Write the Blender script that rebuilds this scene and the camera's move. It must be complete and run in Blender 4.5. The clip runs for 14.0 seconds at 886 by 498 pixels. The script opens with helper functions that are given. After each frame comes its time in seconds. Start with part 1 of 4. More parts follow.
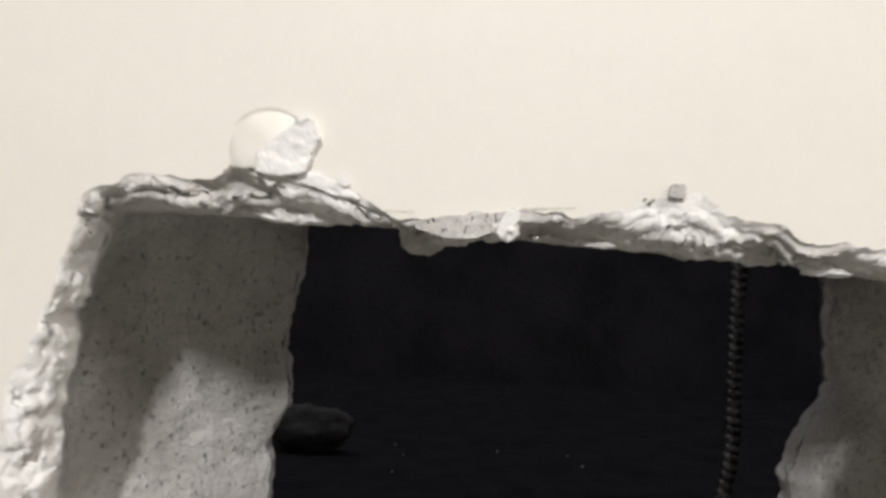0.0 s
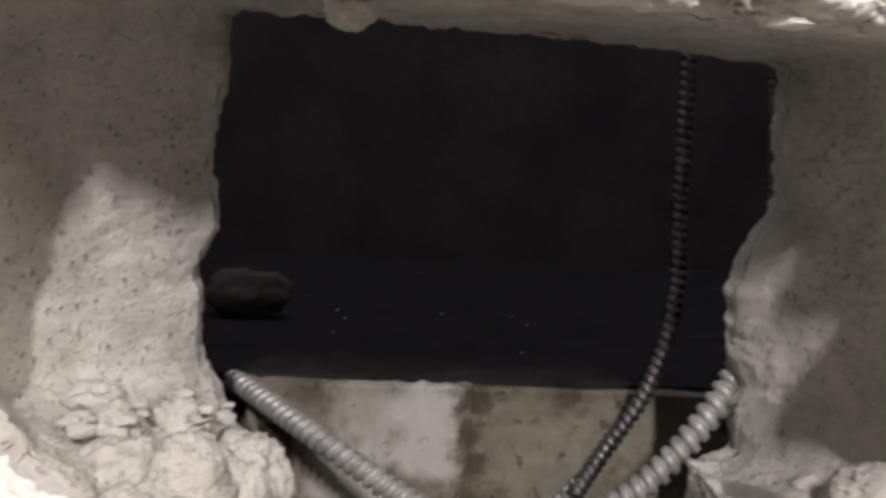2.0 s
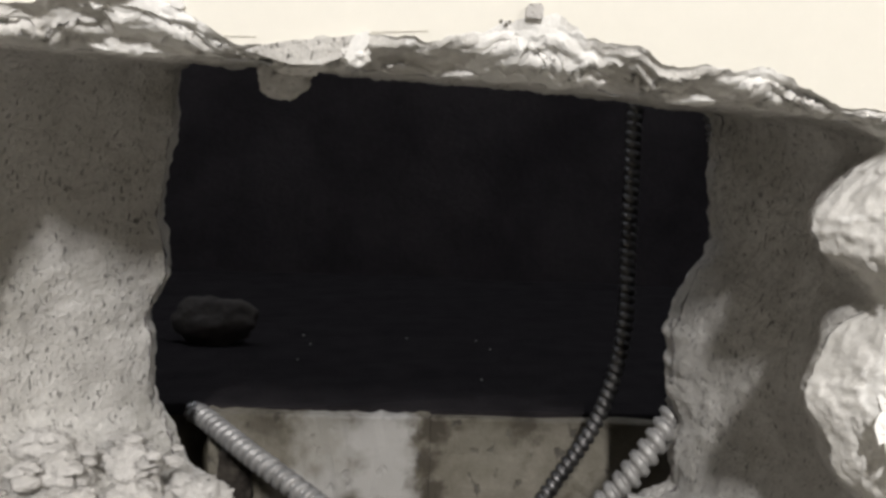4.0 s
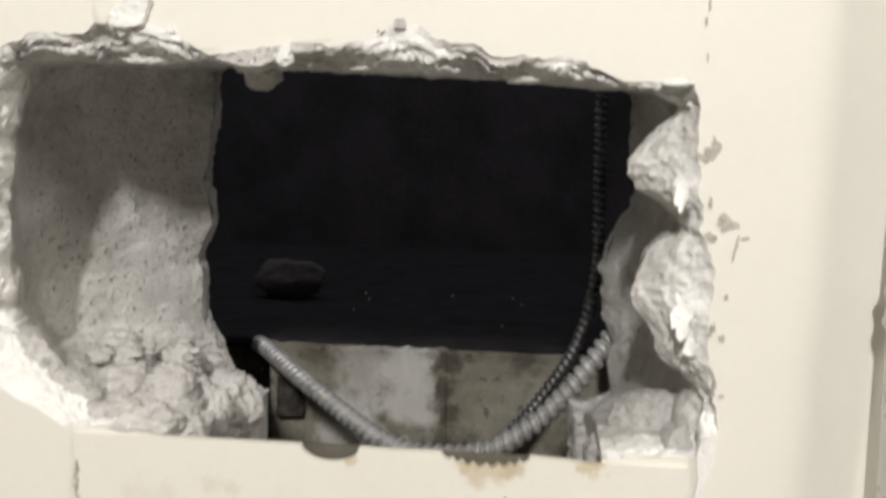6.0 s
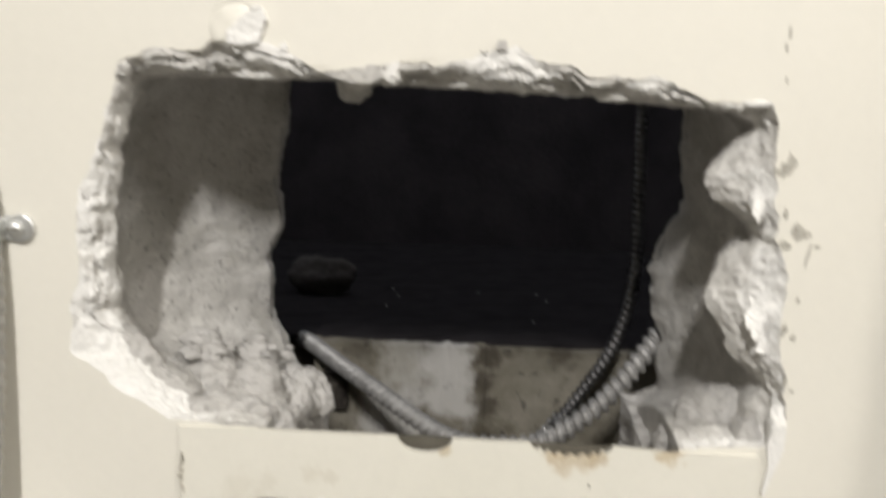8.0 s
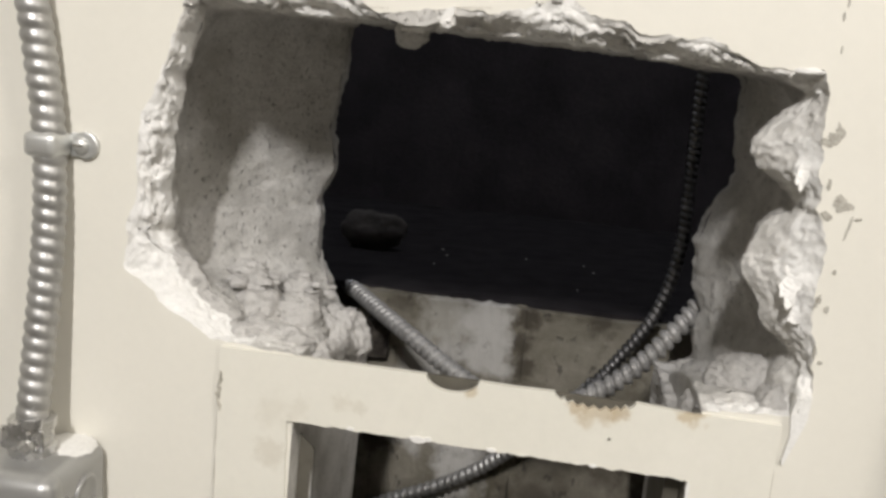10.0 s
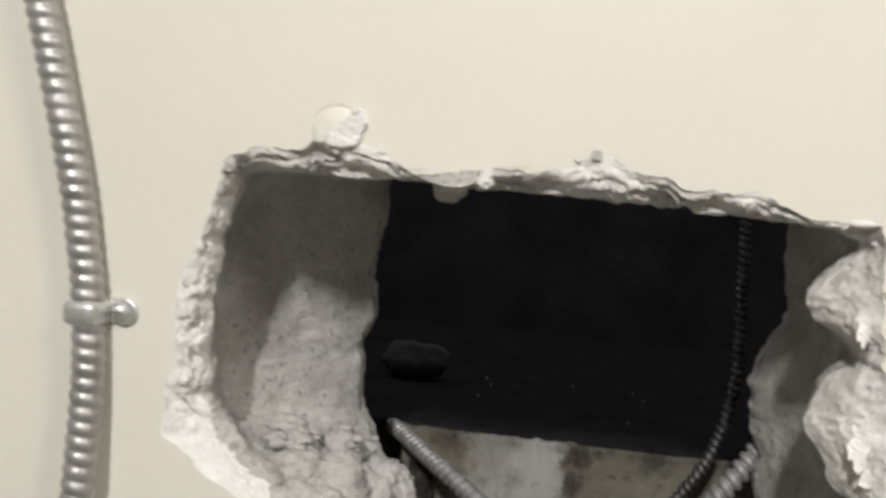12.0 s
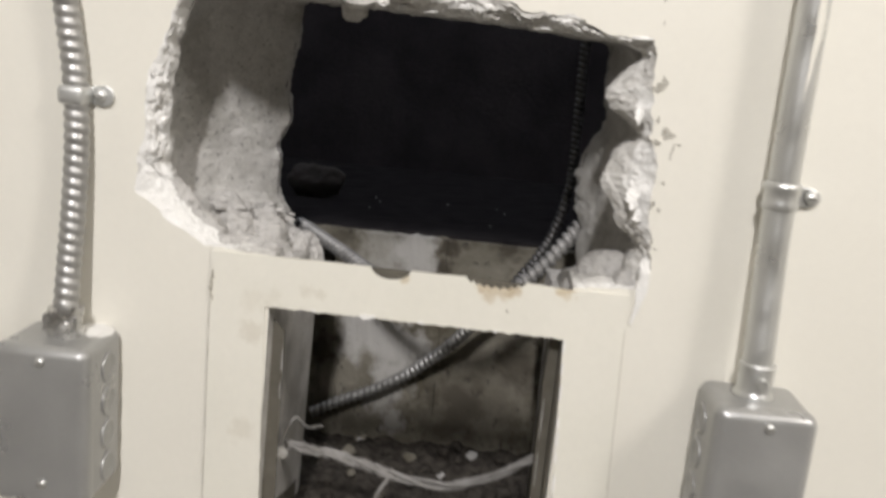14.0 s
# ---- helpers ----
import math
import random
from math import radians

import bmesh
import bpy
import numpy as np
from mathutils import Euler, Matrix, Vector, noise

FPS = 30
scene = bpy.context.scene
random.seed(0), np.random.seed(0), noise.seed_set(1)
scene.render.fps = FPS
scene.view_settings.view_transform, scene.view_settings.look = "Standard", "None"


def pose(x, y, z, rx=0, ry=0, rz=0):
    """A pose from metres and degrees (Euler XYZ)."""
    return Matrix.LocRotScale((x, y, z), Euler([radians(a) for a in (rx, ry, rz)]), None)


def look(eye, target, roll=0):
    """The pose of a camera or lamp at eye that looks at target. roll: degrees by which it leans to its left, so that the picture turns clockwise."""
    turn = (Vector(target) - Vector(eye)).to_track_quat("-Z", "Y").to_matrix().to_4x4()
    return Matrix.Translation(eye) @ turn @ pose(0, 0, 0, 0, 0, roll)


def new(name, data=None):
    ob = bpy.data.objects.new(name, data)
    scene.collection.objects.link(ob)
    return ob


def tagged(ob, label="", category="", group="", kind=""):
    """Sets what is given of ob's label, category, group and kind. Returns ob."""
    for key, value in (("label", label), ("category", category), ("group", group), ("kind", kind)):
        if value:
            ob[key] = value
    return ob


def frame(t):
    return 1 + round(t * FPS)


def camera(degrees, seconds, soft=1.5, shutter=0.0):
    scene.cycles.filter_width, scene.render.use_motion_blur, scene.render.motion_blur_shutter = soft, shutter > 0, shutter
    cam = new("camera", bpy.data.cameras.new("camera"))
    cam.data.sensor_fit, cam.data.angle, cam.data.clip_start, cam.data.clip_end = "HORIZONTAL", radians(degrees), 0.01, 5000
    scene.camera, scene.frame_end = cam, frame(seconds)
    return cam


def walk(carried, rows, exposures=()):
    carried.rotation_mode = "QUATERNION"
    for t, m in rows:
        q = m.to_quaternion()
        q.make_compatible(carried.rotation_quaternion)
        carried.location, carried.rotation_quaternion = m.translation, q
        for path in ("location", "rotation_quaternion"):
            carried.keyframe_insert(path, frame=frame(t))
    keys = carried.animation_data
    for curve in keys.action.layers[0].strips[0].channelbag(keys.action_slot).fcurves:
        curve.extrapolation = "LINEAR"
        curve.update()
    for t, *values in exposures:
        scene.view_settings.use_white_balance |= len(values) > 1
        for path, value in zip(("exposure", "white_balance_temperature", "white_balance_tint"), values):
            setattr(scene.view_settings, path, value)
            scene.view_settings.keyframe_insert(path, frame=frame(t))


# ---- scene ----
cam = camera(52.5, 14.0, 3.0, 0.5)
PATH = [
    (0, (0.013, -0.218, 1.378), (-0.008, 1.778, 1.25), 3.6),
    (0.4, (0.0155, -0.1705, 1.3778), (0.0011, 1.8198, 1.1815), 3.62),
    (0.5, (0.017, -0.165, 1.374), (0.002, 1.827, 1.201), 3.5),
    (0.7, (0.0172, -0.1609, 1.3723), (0.0154, 1.8313, 1.1955), 3.44),
    (1, (0.019, -0.165, 1.37), (0.06, 1.828, 1.205), 3.3),
    (1.2, (0.0189, -0.1718, 1.3703), (0.0802, 1.8182, 1.1801), 3.48),
    (1.5, (0.02, -0.191, 1.359), (0.033, 1.793, 1.104), 3.1),
    (1.7, (0.0204, -0.1972, 1.347), (0.019, 1.7744, 1.0111), 3.44),
    (2, (0.018, -0.202, 1.34), (0.13, 1.771, 1.03), 2.9),
    (2.3, (0.0277, -0.2022, 1.3496), (0.1999, 1.7691, 1.0589), 1.91),
    (2.5, (0.028, -0.2, 1.354), (0.19, 1.771, 1.062), 1.6),
    (2.7, (0.0301, -0.1983, 1.3577), (0.1766, 1.7774, 1.0834), 1.38),
    (4.8, (0.0364, -0.2505, 1.3581), (0.1119, 1.7224, 1.0392), 5.05),
    (5, (0.043, -0.265, 1.358), (0.045, 1.711, 1.047), 4.4),
    (5.2, (0.0564, -0.2735, 1.3608), (0.0114, 1.6987, 1.0312), 3.4),
    (5.5, (0.088, -0.29, 1.373), (-0.033, 1.689, 1.114), 2.0),
    (5.7, (0.1012, -0.2995, 1.3722), (-0.0731, 1.6764, 1.1165), 1.31),
    (6, (0.112, -0.309, 1.356), (-0.08, 1.655, 1.031), 0.9),
    (6.2, (0.1112, -0.3241, 1.3439), (-0.0321, 1.6484, 1.0464), 0.46),
    (6.5, (0.108, -0.338, 1.332), (0.08, 1.615, 0.9), -0.6),
    (6.7, (0.1034, -0.3373, 1.3323), (0.1365, 1.6108, 0.881), -1.21),
    (7, (0.092, -0.331, 1.332), (0.184, 1.618, 0.892), 0.7),
    (7.2, (0.0877, -0.3237, 1.3338), (0.169, 1.6231, 0.8827), 0.09),
    (7.5, (0.086, -0.324, 1.343), (0.126, 1.626, 0.902), -0.6),
    (7.7, (0.0783, -0.3285, 1.3524), (0.0451, 1.6251, 0.9254), -0.77),
    (8, (0.067, -0.335, 1.364), (-0.054, 1.631, 1.022), 1.5),
    (8.2, (0.0626, -0.3366, 1.3686), (-0.0843, 1.6372, 1.0814), 2.86),
    (10.3, (0.085, -0.345, 1.352), (-0.166, 1.598, 0.949), 5.3),
    (10.5, (0.092, -0.342, 1.355), (-0.106, 1.612, 0.974), 4.0),
    (10.8, (0.0998, -0.3346, 1.3569), (-0.0658, 1.6249, 0.9921), 2.42),
    (11, (0.098, -0.327, 1.356), (-0.064, 1.634, 0.999), 2.0),
    (11.3, (0.0939, -0.3197, 1.3612), (-0.145, 1.6415, 1.0504), 1.52),
    (11.5, (0.091, -0.315, 1.365), (-0.189, 1.642, 1.061), 1.3),
    (11.7, (0.0857, -0.3176, 1.3717), (-0.2319, 1.64, 1.1125), 1.95),
    (12, (0.073, -0.332, 1.375), (-0.29, 1.626, 1.188), 3.4),
    (12.3, (0.0628, -0.3454, 1.3736), (-0.2967, 1.6144, 1.2008), 4.65),
    (12.5, (0.062, -0.349, 1.366), (-0.25, 1.616, 1.16), 5.9),
    (12.7, (0.0647, -0.3481, 1.3534), (-0.1956, 1.6175, 1.0913), 6.03),
    (13, (0.067, -0.356, 1.35), (-0.166, 1.607, 1.043), 5.7),
    (13.2, (0.0713, -0.3664, 1.3504), (-0.1253, 1.5973, 1.0261), 5.24),
    (13.5, (0.081, -0.393, 1.354), (-0.091, 1.563, 0.97), 4.0),
    (13.6, (0.0822, -0.4063, 1.3544), (-0.0647, 1.5482, 0.9563), 3.86),
    (14, (0.088, -0.471, 1.348), (0.006, 1.481, 0.918), 5.4),
]
walk(cam, [(t, look(eye, target, roll)) for t, eye, target, roll in PATH],
     [(0.0, -0.07, 6260, 13), (0.5, 0.06, 6240, 14), (1.0, 0.22, 6200, 12), (1.5, 0.16, 6350, 14), (2.0, 0.2, 6600, 16), (2.5, 0.18, 6450, 12), (5.0, 0.1, 6350, 11),
      (6.5, 0.08, 6450, 10), (7.0, 0.02, 6450, 11), (7.5, 0.04, 6450, 10), (8.0, 0.0, 6430, 10), (10.5, -0.05, 6400, 11), (12.5, -0.2, 6420, 10), (13.0, -0.12, 6400, 11), (14.0, -0.04, 6320, 12)])

# ---------------------------------------------------------------- world, light
# Ambient fill added to lift the black cavity; it enters by the open top.
world = bpy.data.worlds.new("cavity_fill")
scene.world = world
world.use_nodes = True
world.node_tree.nodes["Background"].inputs[0].default_value = (0.9, 0.93, 1.0, 1)
world.node_tree.nodes["Background"].inputs[1].default_value = 1.0


def lamp(name, place, target, size, watts, colour):
    data = bpy.data.lights.new(name, "AREA")
    data.shape, data.size, data.size_y, data.energy, data.color = "RECTANGLE", size[0], size[1], watts, colour
    ob = new(name, data)
    ob.matrix_world = look(place, target)
    return ob


lamp("ceiling_and_fill_lamp", (0.02, -1.52, 2.44), (0.05, 0.0, 1.25), (0.05, 0.30), 41.2, (1.0, 0.965, 0.93))
# Unseen fill lamp, added to brighten the right side of the wall.
lamp("ceiling_and_fill_lamp", (1.15, -0.85, 2.44), (0.6, 0.0, 1.1), (0.3, 0.9), 21, (1.0, 0.94, 0.86))


# ---------------------------------------------------------------- materials
def material(name, colours, scale=30.0, rough=0.7, metal=0.0, bump=0.2, fine=400.0, depth=0.001,
             pores=0.0, pore_scale=(500, 500, 500), spec=0.5, patches=None, grainy=0.35):
    """A surface of two mixed colours, with blotches, fine grain, pores and relief."""
    m = bpy.data.materials.new(name)
    m.use_nodes = True
    t = m.node_tree
    n, l = t.nodes, t.links
    bsdf = n["Principled BSDF"]
    co = n.new("ShaderNodeTexCoord").outputs["Object"]

    def tex(s, detail, rough_=0.6):
        x = n.new("ShaderNodeTexNoise")
        x.inputs["Scale"].default_value, x.inputs["Detail"].default_value, x.inputs["Roughness"].default_value = s, detail, rough_
        l.new(co, x.inputs["Vector"])
        return x.outputs["Fac"]

    def ramp(src, a, b, ca=(0, 0, 0, 1), cb=(1, 1, 1, 1)):
        r = n.new("ShaderNodeValToRGB")
        r.color_ramp.elements[0].position, r.color_ramp.elements[1].position = a, b
        r.color_ramp.elements[0].color, r.color_ramp.elements[1].color = ca, cb
        l.new(src, r.inputs[0])
        return r.outputs[0]

    def mix(fac, a, b, kind="MIX"):
        x = n.new("ShaderNodeMix")
        x.data_type, x.blend_type = "RGBA", kind
        for sock, v in ((x.inputs[0], fac), (x.inputs[6], a), (x.inputs[7], b)):
            if isinstance(v, (int, float)):
                sock.default_value = v
            elif isinstance(v, tuple):
                sock.default_value = v
            else:
                l.new(v, sock)
        return x.outputs[2]

    blotch, grain = tex(scale, 5), tex(fine, 4, 0.7)
    c = ramp(blotch, 0.34, 0.66, (*colours[0], 1), (*colours[1], 1))
    c = mix(grainy, c, ramp(grain, 0.3, 0.7, (0.55, 0.55, 0.55, 1), (1, 1, 1, 1)), "MULTIPLY")
    if len(colours) > 2:
        c = mix(ramp(tex(scale * 0.35, 6, 0.7), 0.52, 0.62), c, (*colours[2], 1))
    relief = grain
    if pores:
        mp = n.new("ShaderNodeMapping")
        mp.inputs["Scale"].default_value = pore_scale
        l.new(co, mp.inputs["Vector"])
        x = n.new("ShaderNodeTexNoise")
        x.inputs["Scale"].default_value, x.inputs["Detail"].default_value = 1.0, 2.0
        l.new(mp.outputs[0], x.inputs["Vector"])
        hole = ramp(x.outputs["Fac"], 0.63, 0.70)
        c = mix(hole, c, mix(pores, c, (0.06, 0.055, 0.05, 1)))
        add = n.new("ShaderNodeMath")
        add.operation = "SUBTRACT"
        l.new(grain, add.inputs[0]), l.new(hole, add.inputs[1])
        relief = add.outputs[0]
    for place, radius, colour, strength in patches or ():
        d = n.new("ShaderNodeVectorMath")
        d.operation = "DISTANCE"
        w = n.new("ShaderNodeVectorMath")
        w.operation = "MULTIPLY_ADD"
        nz = n.new("ShaderNodeTexNoise")
        nz.inputs["Scale"].default_value, nz.inputs["Detail"].default_value = 2.0 / radius, 5
        l.new(co, nz.inputs["Vector"])
        l.new(nz.outputs["Color"], w.inputs[0])
        w.inputs[1].default_value = (radius * 1.6,) * 3
        l.new(co, w.inputs[2])
        l.new(w.outputs[0], d.inputs[0])
        d.inputs[1].default_value = tuple(p + radius * 0.8 for p in place)
        sc = n.new("ShaderNodeMath")
        sc.operation = "DIVIDE"
        l.new(d.outputs["Value"], sc.inputs[0])
        sc.inputs[1].default_value = radius
        fac = ramp(sc.outputs[0], 0.42, 0.92, (strength,) * 3 + (1,), (0, 0, 0, 1))
        c = mix(fac, c, (*colour, 1))
    l.new(c, bsdf.inputs["Base Color"])
    rr = ramp(tex(scale * 2, 3), 0.3, 0.7, (max(rough - 0.12, 0.05),) * 3 + (1,), (min(rough + 0.12, 1),) * 3 + (1,))
    l.new(rr, bsdf.inputs["Roughness"])
    bsdf.inputs["Metallic"].default_value = metal
    bsdf.inputs["Specular IOR Level"].default_value = spec
    b = n.new("ShaderNodeBump")
    b.inputs["Strength"].default_value, b.inputs["Distance"].default_value = bump, depth
    l.new(relief, b.inputs["Height"])
    l.new(b.outputs[0], bsdf.inputs["Normal"])
    return m


TAN = (0.42, 0.37, 0.28)
paint = material("cream_paint", [(0.712, 0.690, 0.615), (0.728, 0.706, 0.632)], 6, 0.5, bump=0.10, fine=220, depth=0.0004, grainy=0.06)
panel_paint = material("panel_paint", [(0.710, 0.692, 0.612), (0.732, 0.712, 0.635)], 12, 0.42, bump=0.10, fine=240, depth=0.0004, grainy=0.08,
                       patches=[((0.099, -0.002, 1.2275), 0.012, (0.47, 0.38, 0.25), 0.65), ((0.108, -0.002, 1.2255), 0.006, (0.40, 0.30, 0.17), 0.6), ((0.092, -0.002, 1.2250), 0.005, (0.42, 0.31, 0.17), 0.6),
                                ((0.137, -0.002, 1.2295), 0.008, (0.45, 0.34, 0.18), 0.6), ((0.049, -0.002, 1.2265), 0.004, (0.45, 0.36, 0.22), 0.6), ((-0.004, -0.002, 1.2135), 0.005, TAN, 0.22),
                                ((0.004, -0.002, 1.2125), 0.0045, TAN, 0.22), ((-0.033, -0.002, 1.205), 0.010, TAN, 0.16),
                                ((-0.022, -0.002, 1.208), 0.007, TAN, 0.16), ((-0.034, -0.002, 1.187), 0.009, TAN, 0.28),
                                ((-0.036, -0.002, 1.128), 0.010, TAN, 0.22)])
concrete = material("grey_block", [(0.54, 0.525, 0.492), (0.73, 0.713, 0.676), (0.47, 0.456, 0.418)], 48, 0.93, bump=1.0, fine=560, depth=0.0016,
                    pores=0.45, pore_scale=(850, 760, 330), spec=0.2)
mortar = material("old_mortar", [(0.47, 0.455, 0.43), (0.57, 0.555, 0.53)], 60, 0.95, bump=0.7, fine=480, depth=0.0012,
                  pores=0.22, pore_scale=(260, 260, 380), spec=0.2)
plaster = material("broken_plaster", [(0.55, 0.535, 0.50), (0.74, 0.725, 0.69)], 90, 0.95, bump=0.6, fine=420, depth=0.0012, spec=0.1)
white_plaster = material("white_plaster", [(0.77, 0.76, 0.725), (0.84, 0.83, 0.80)], 80, 0.95, bump=0.5, fine=500, depth=0.0008, spec=0.1)
PALE, DARK = (0.50, 0.487, 0.46), (0.075, 0.065, 0.05)
stained = material("stained_shaded_plaster", [(0.17, 0.155, 0.12), (0.27, 0.25, 0.205), (0.11, 0.098, 0.072)], 45, 0.9, bump=0.6, fine=380,
                   depth=0.001, pores=0.7, pore_scale=(160, 160, 90), spec=0.2,
                   patches=[((0.010, 0.235, 1.188), 0.026, (0.40, 0.385, 0.345), 0.85), ((0.098, 0.235, 1.185), 0.026, (0.30, 0.285, 0.235), 0.3), ((0.036, 0.235, 1.190), 0.026, PALE, 0.95), ((0.040, 0.235, 1.165), 0.026, PALE, 0.9), ((0.002, 0.235, 1.150), 0.034, PALE, 0.85),
                            ((0.000, 0.235, 1.115), 0.034, PALE, 0.95), ((0.022, 0.235, 1.110), 0.026, PALE, 0.85), ((0.018, 0.235, 1.060), 0.018, PALE, 0.7), ((0.026, 0.235, 1.082), 0.024, PALE, 0.9), ((0.040, 0.235, 1.105), 0.022, PALE, 0.85), ((0.030, 0.235, 1.040), 0.014, PALE, 0.7),
                            ((0.0645, 0.235, 1.194), 0.013, DARK, 0.95), ((0.0615, 0.235, 1.177), 0.010, DARK, 0.9), ((0.0640, 0.235, 1.160), 0.012, DARK, 0.9), ((0.0630, 0.235, 1.135), 0.011, DARK, 0.8),
                            # DARK at x -0.035 and 0.105 paints shade; the crack patches are stain.
                            ((0.112, 0.235, 1.196), 0.013, DARK, 0.8), ((-0.022, 0.235, 1.195), 0.013, DARK, 0.6), ((0.105, 0.235, 1.070), 0.045, DARK, 0.35), ((0.085, 0.235, 1.060), 0.035, DARK, 0.8),
                            ((0.130, 0.235, 1.100), 0.03, DARK, 0.8), ((-0.035, 0.235, 1.10), 0.02, DARK, 0.9), ((0.065, 0.235, 1.03), 0.02, DARK, 0.5)])
pale_patch = material("pale_patch", [(0.40, 0.39, 0.37), (0.52, 0.51, 0.485)], 55, 0.9, bump=0.4, fine=420, depth=0.0008, spec=0.2)
# Dark tone that stands in for the shade of the unlit void.
cavity_shade = material("shaded_cavity", [(0.082, 0.074, 0.080), (0.13, 0.116, 0.124)], 14, 0.95, bump=0.5, fine=200, depth=0.002, spec=0.1)
# Dust coloured near black to hold the shade above the stone edge.
dust = material("shaded_ledge_dust", [(0.024, 0.0215, 0.023), (0.040, 0.036, 0.038)], 60, 0.95, bump=0.8, fine=300, depth=0.002, spec=0.1)
dark_grey_lump = material("dark_grey_lump", [(0.10, 0.091, 0.085), (0.155, 0.141, 0.132)], 60, 0.95, bump=0.6, fine=300, depth=0.001, spec=0.1)
galv = material("galvanised_steel", [(0.60, 0.605, 0.59), (0.65, 0.655, 0.64)], 22, 0.36, 0.84, bump=0.02, fine=350, depth=0.0002, grainy=0.05)
box_steel = material("box_steel", [(0.36, 0.36, 0.352), (0.40, 0.40, 0.39)], 14, 0.36, 0.55, bump=0.03, fine=300, depth=0.0003, grainy=0.08)
flex_steel = material("flex_steel", [(0.38, 0.375, 0.36), (0.48, 0.475, 0.46)], 60, 0.46, 0.75, bump=0.08, fine=500, depth=0.0003)
chrome = material("plated_steel", [(0.55, 0.545, 0.53), (0.66, 0.655, 0.64)], 80, 0.26, 0.9, bump=0.05, fine=400, depth=0.0003)
dusty_flex = material("dusty_flex", [(0.30, 0.294, 0.283), (0.44, 0.432, 0.417)], 90, 0.5, 0.4, bump=0.2, fine=500, depth=0.0004)
# Steel darkened to carry the shade of the cavity.
shaded_flex = material("shaded_flex", [(0.10, 0.098, 0.097), (0.21, 0.206, 0.202)], 90, 0.42, 0.9, bump=0.1, fine=500, depth=0.0003)
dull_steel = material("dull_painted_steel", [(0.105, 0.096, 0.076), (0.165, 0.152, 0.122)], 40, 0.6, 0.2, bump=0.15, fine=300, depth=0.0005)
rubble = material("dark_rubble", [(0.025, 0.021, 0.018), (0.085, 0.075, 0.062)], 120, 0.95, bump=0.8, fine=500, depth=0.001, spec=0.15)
wire_skin = material("grey_wire", [(0.17, 0.162, 0.15), (0.30, 0.29, 0.275)], 120, 0.6, bump=0.3, fine=500, depth=0.0005)
dark_line = material("dark_gap", [(0.10, 0.09, 0.075), (0.20, 0.185, 0.15)], 120, 0.9)
seam_dirt = material("seam_dirt", [(0.42, 0.395, 0.33), (0.55, 0.52, 0.45)], 160, 0.9)
scuff = material("scuffed_paint", [(0.30, 0.28, 0.24), (0.52, 0.50, 0.44)], 420, 0.9, bump=0.4, fine=700, depth=0.0004)
faint_line = material("faint_line", [(0.56, 0.545, 0.485), (0.62, 0.60, 0.535)], 160, 0.9, grainy=0.1)
room_white = material("room_white", [(0.66, 0.64, 0.60), (0.70, 0.68, 0.64)], 4, 0.8, bump=0.05, fine=60)
room_floor = material("room_floor", [(0.28, 0.27, 0.25), (0.34, 0.33, 0.31)], 6, 0.7, bump=0.1, fine=60)


# ---------------------------------------------------------------- mesh helpers
def part(name, bm, mat, parent=None, label="", smooth=False):
    me = bpy.data.meshes.new(name)
    bm.normal_update()
    bm.to_mesh(me)
    bm.free()
    me.materials.append(mat)
    if smooth:
        me.shade_smooth()
    ob = new(name, me)
    if parent is not None:
        ob.parent = parent
    if label:
        ob["label"] = label
    return ob


def thing(name, label, category, group="", kind=""):
    return tagged(new(name), label, category, group, kind)


def block(lo, hi, bevel=0.0, segs=2, bm=None):
    """An upright block, its edges rounded."""
    b = bmesh.new()
    bmesh.ops.create_cube(b, size=1)
    for v in b.verts:
        v.co = Vector([(a + c) / 2 + p * (c - a) for a, c, p in zip(lo, hi, v.co)])
    if bevel:
        bmesh.ops.bevel(b, geom=b.edges[:], offset=bevel, segments=segs, profile=0.5, affect="EDGES", clamp_overlap=True)
    return b


def turned(profile, place, axis=(0, 0, 1), segs=32):
    """A turned solid: (radius, height) steps along an axis from place."""
    b = bmesh.new()
    m = Matrix.Translation(place) @ Vector(axis).to_track_quat("Z", "Y").to_matrix().to_4x4()
    rings = []
    for r, h in profile:
        rings.append([b.verts.new(m @ Vector((r * math.cos(2 * math.pi * k / segs), r * math.sin(2 * math.pi * k / segs), h))) for k in range(segs)])
    for lower, upper in zip(rings, rings[1:]):
        for k in range(segs):
            b.faces.new((lower[k], lower[(k + 1) % segs], upper[(k + 1) % segs], upper[k]))
    b.faces.new(rings[0][::-1]), b.faces.new(rings[-1])
    return b


def spline(points, step):
    """Evenly spaced places along a smooth curve through points."""
    p = [Vector(q) for q in points]
    p = [2 * p[0] - p[1], *p, 2 * p[-1] - p[-2]]
    dense = []
    for a, b, c, d in zip(p, p[1:], p[2:], p[3:]):
        for k in range(60):
            t = k / 60
            dense.append(0.5 * (2 * b + (c - a) * t + (2 * a - 5 * b + 4 * c - d) * t * t + (3 * b - a - 3 * c + d) * t ** 3))
    dense.append(p[-2])
    out, left = [dense[0]], step
    for a, b in zip(dense, dense[1:]):
        gap = (b - a).length
        while gap >= left:
            a = a + (b - a).normalized() * left
            gap -= left
            left = step
            out.append(a)
        left -= gap
    return out


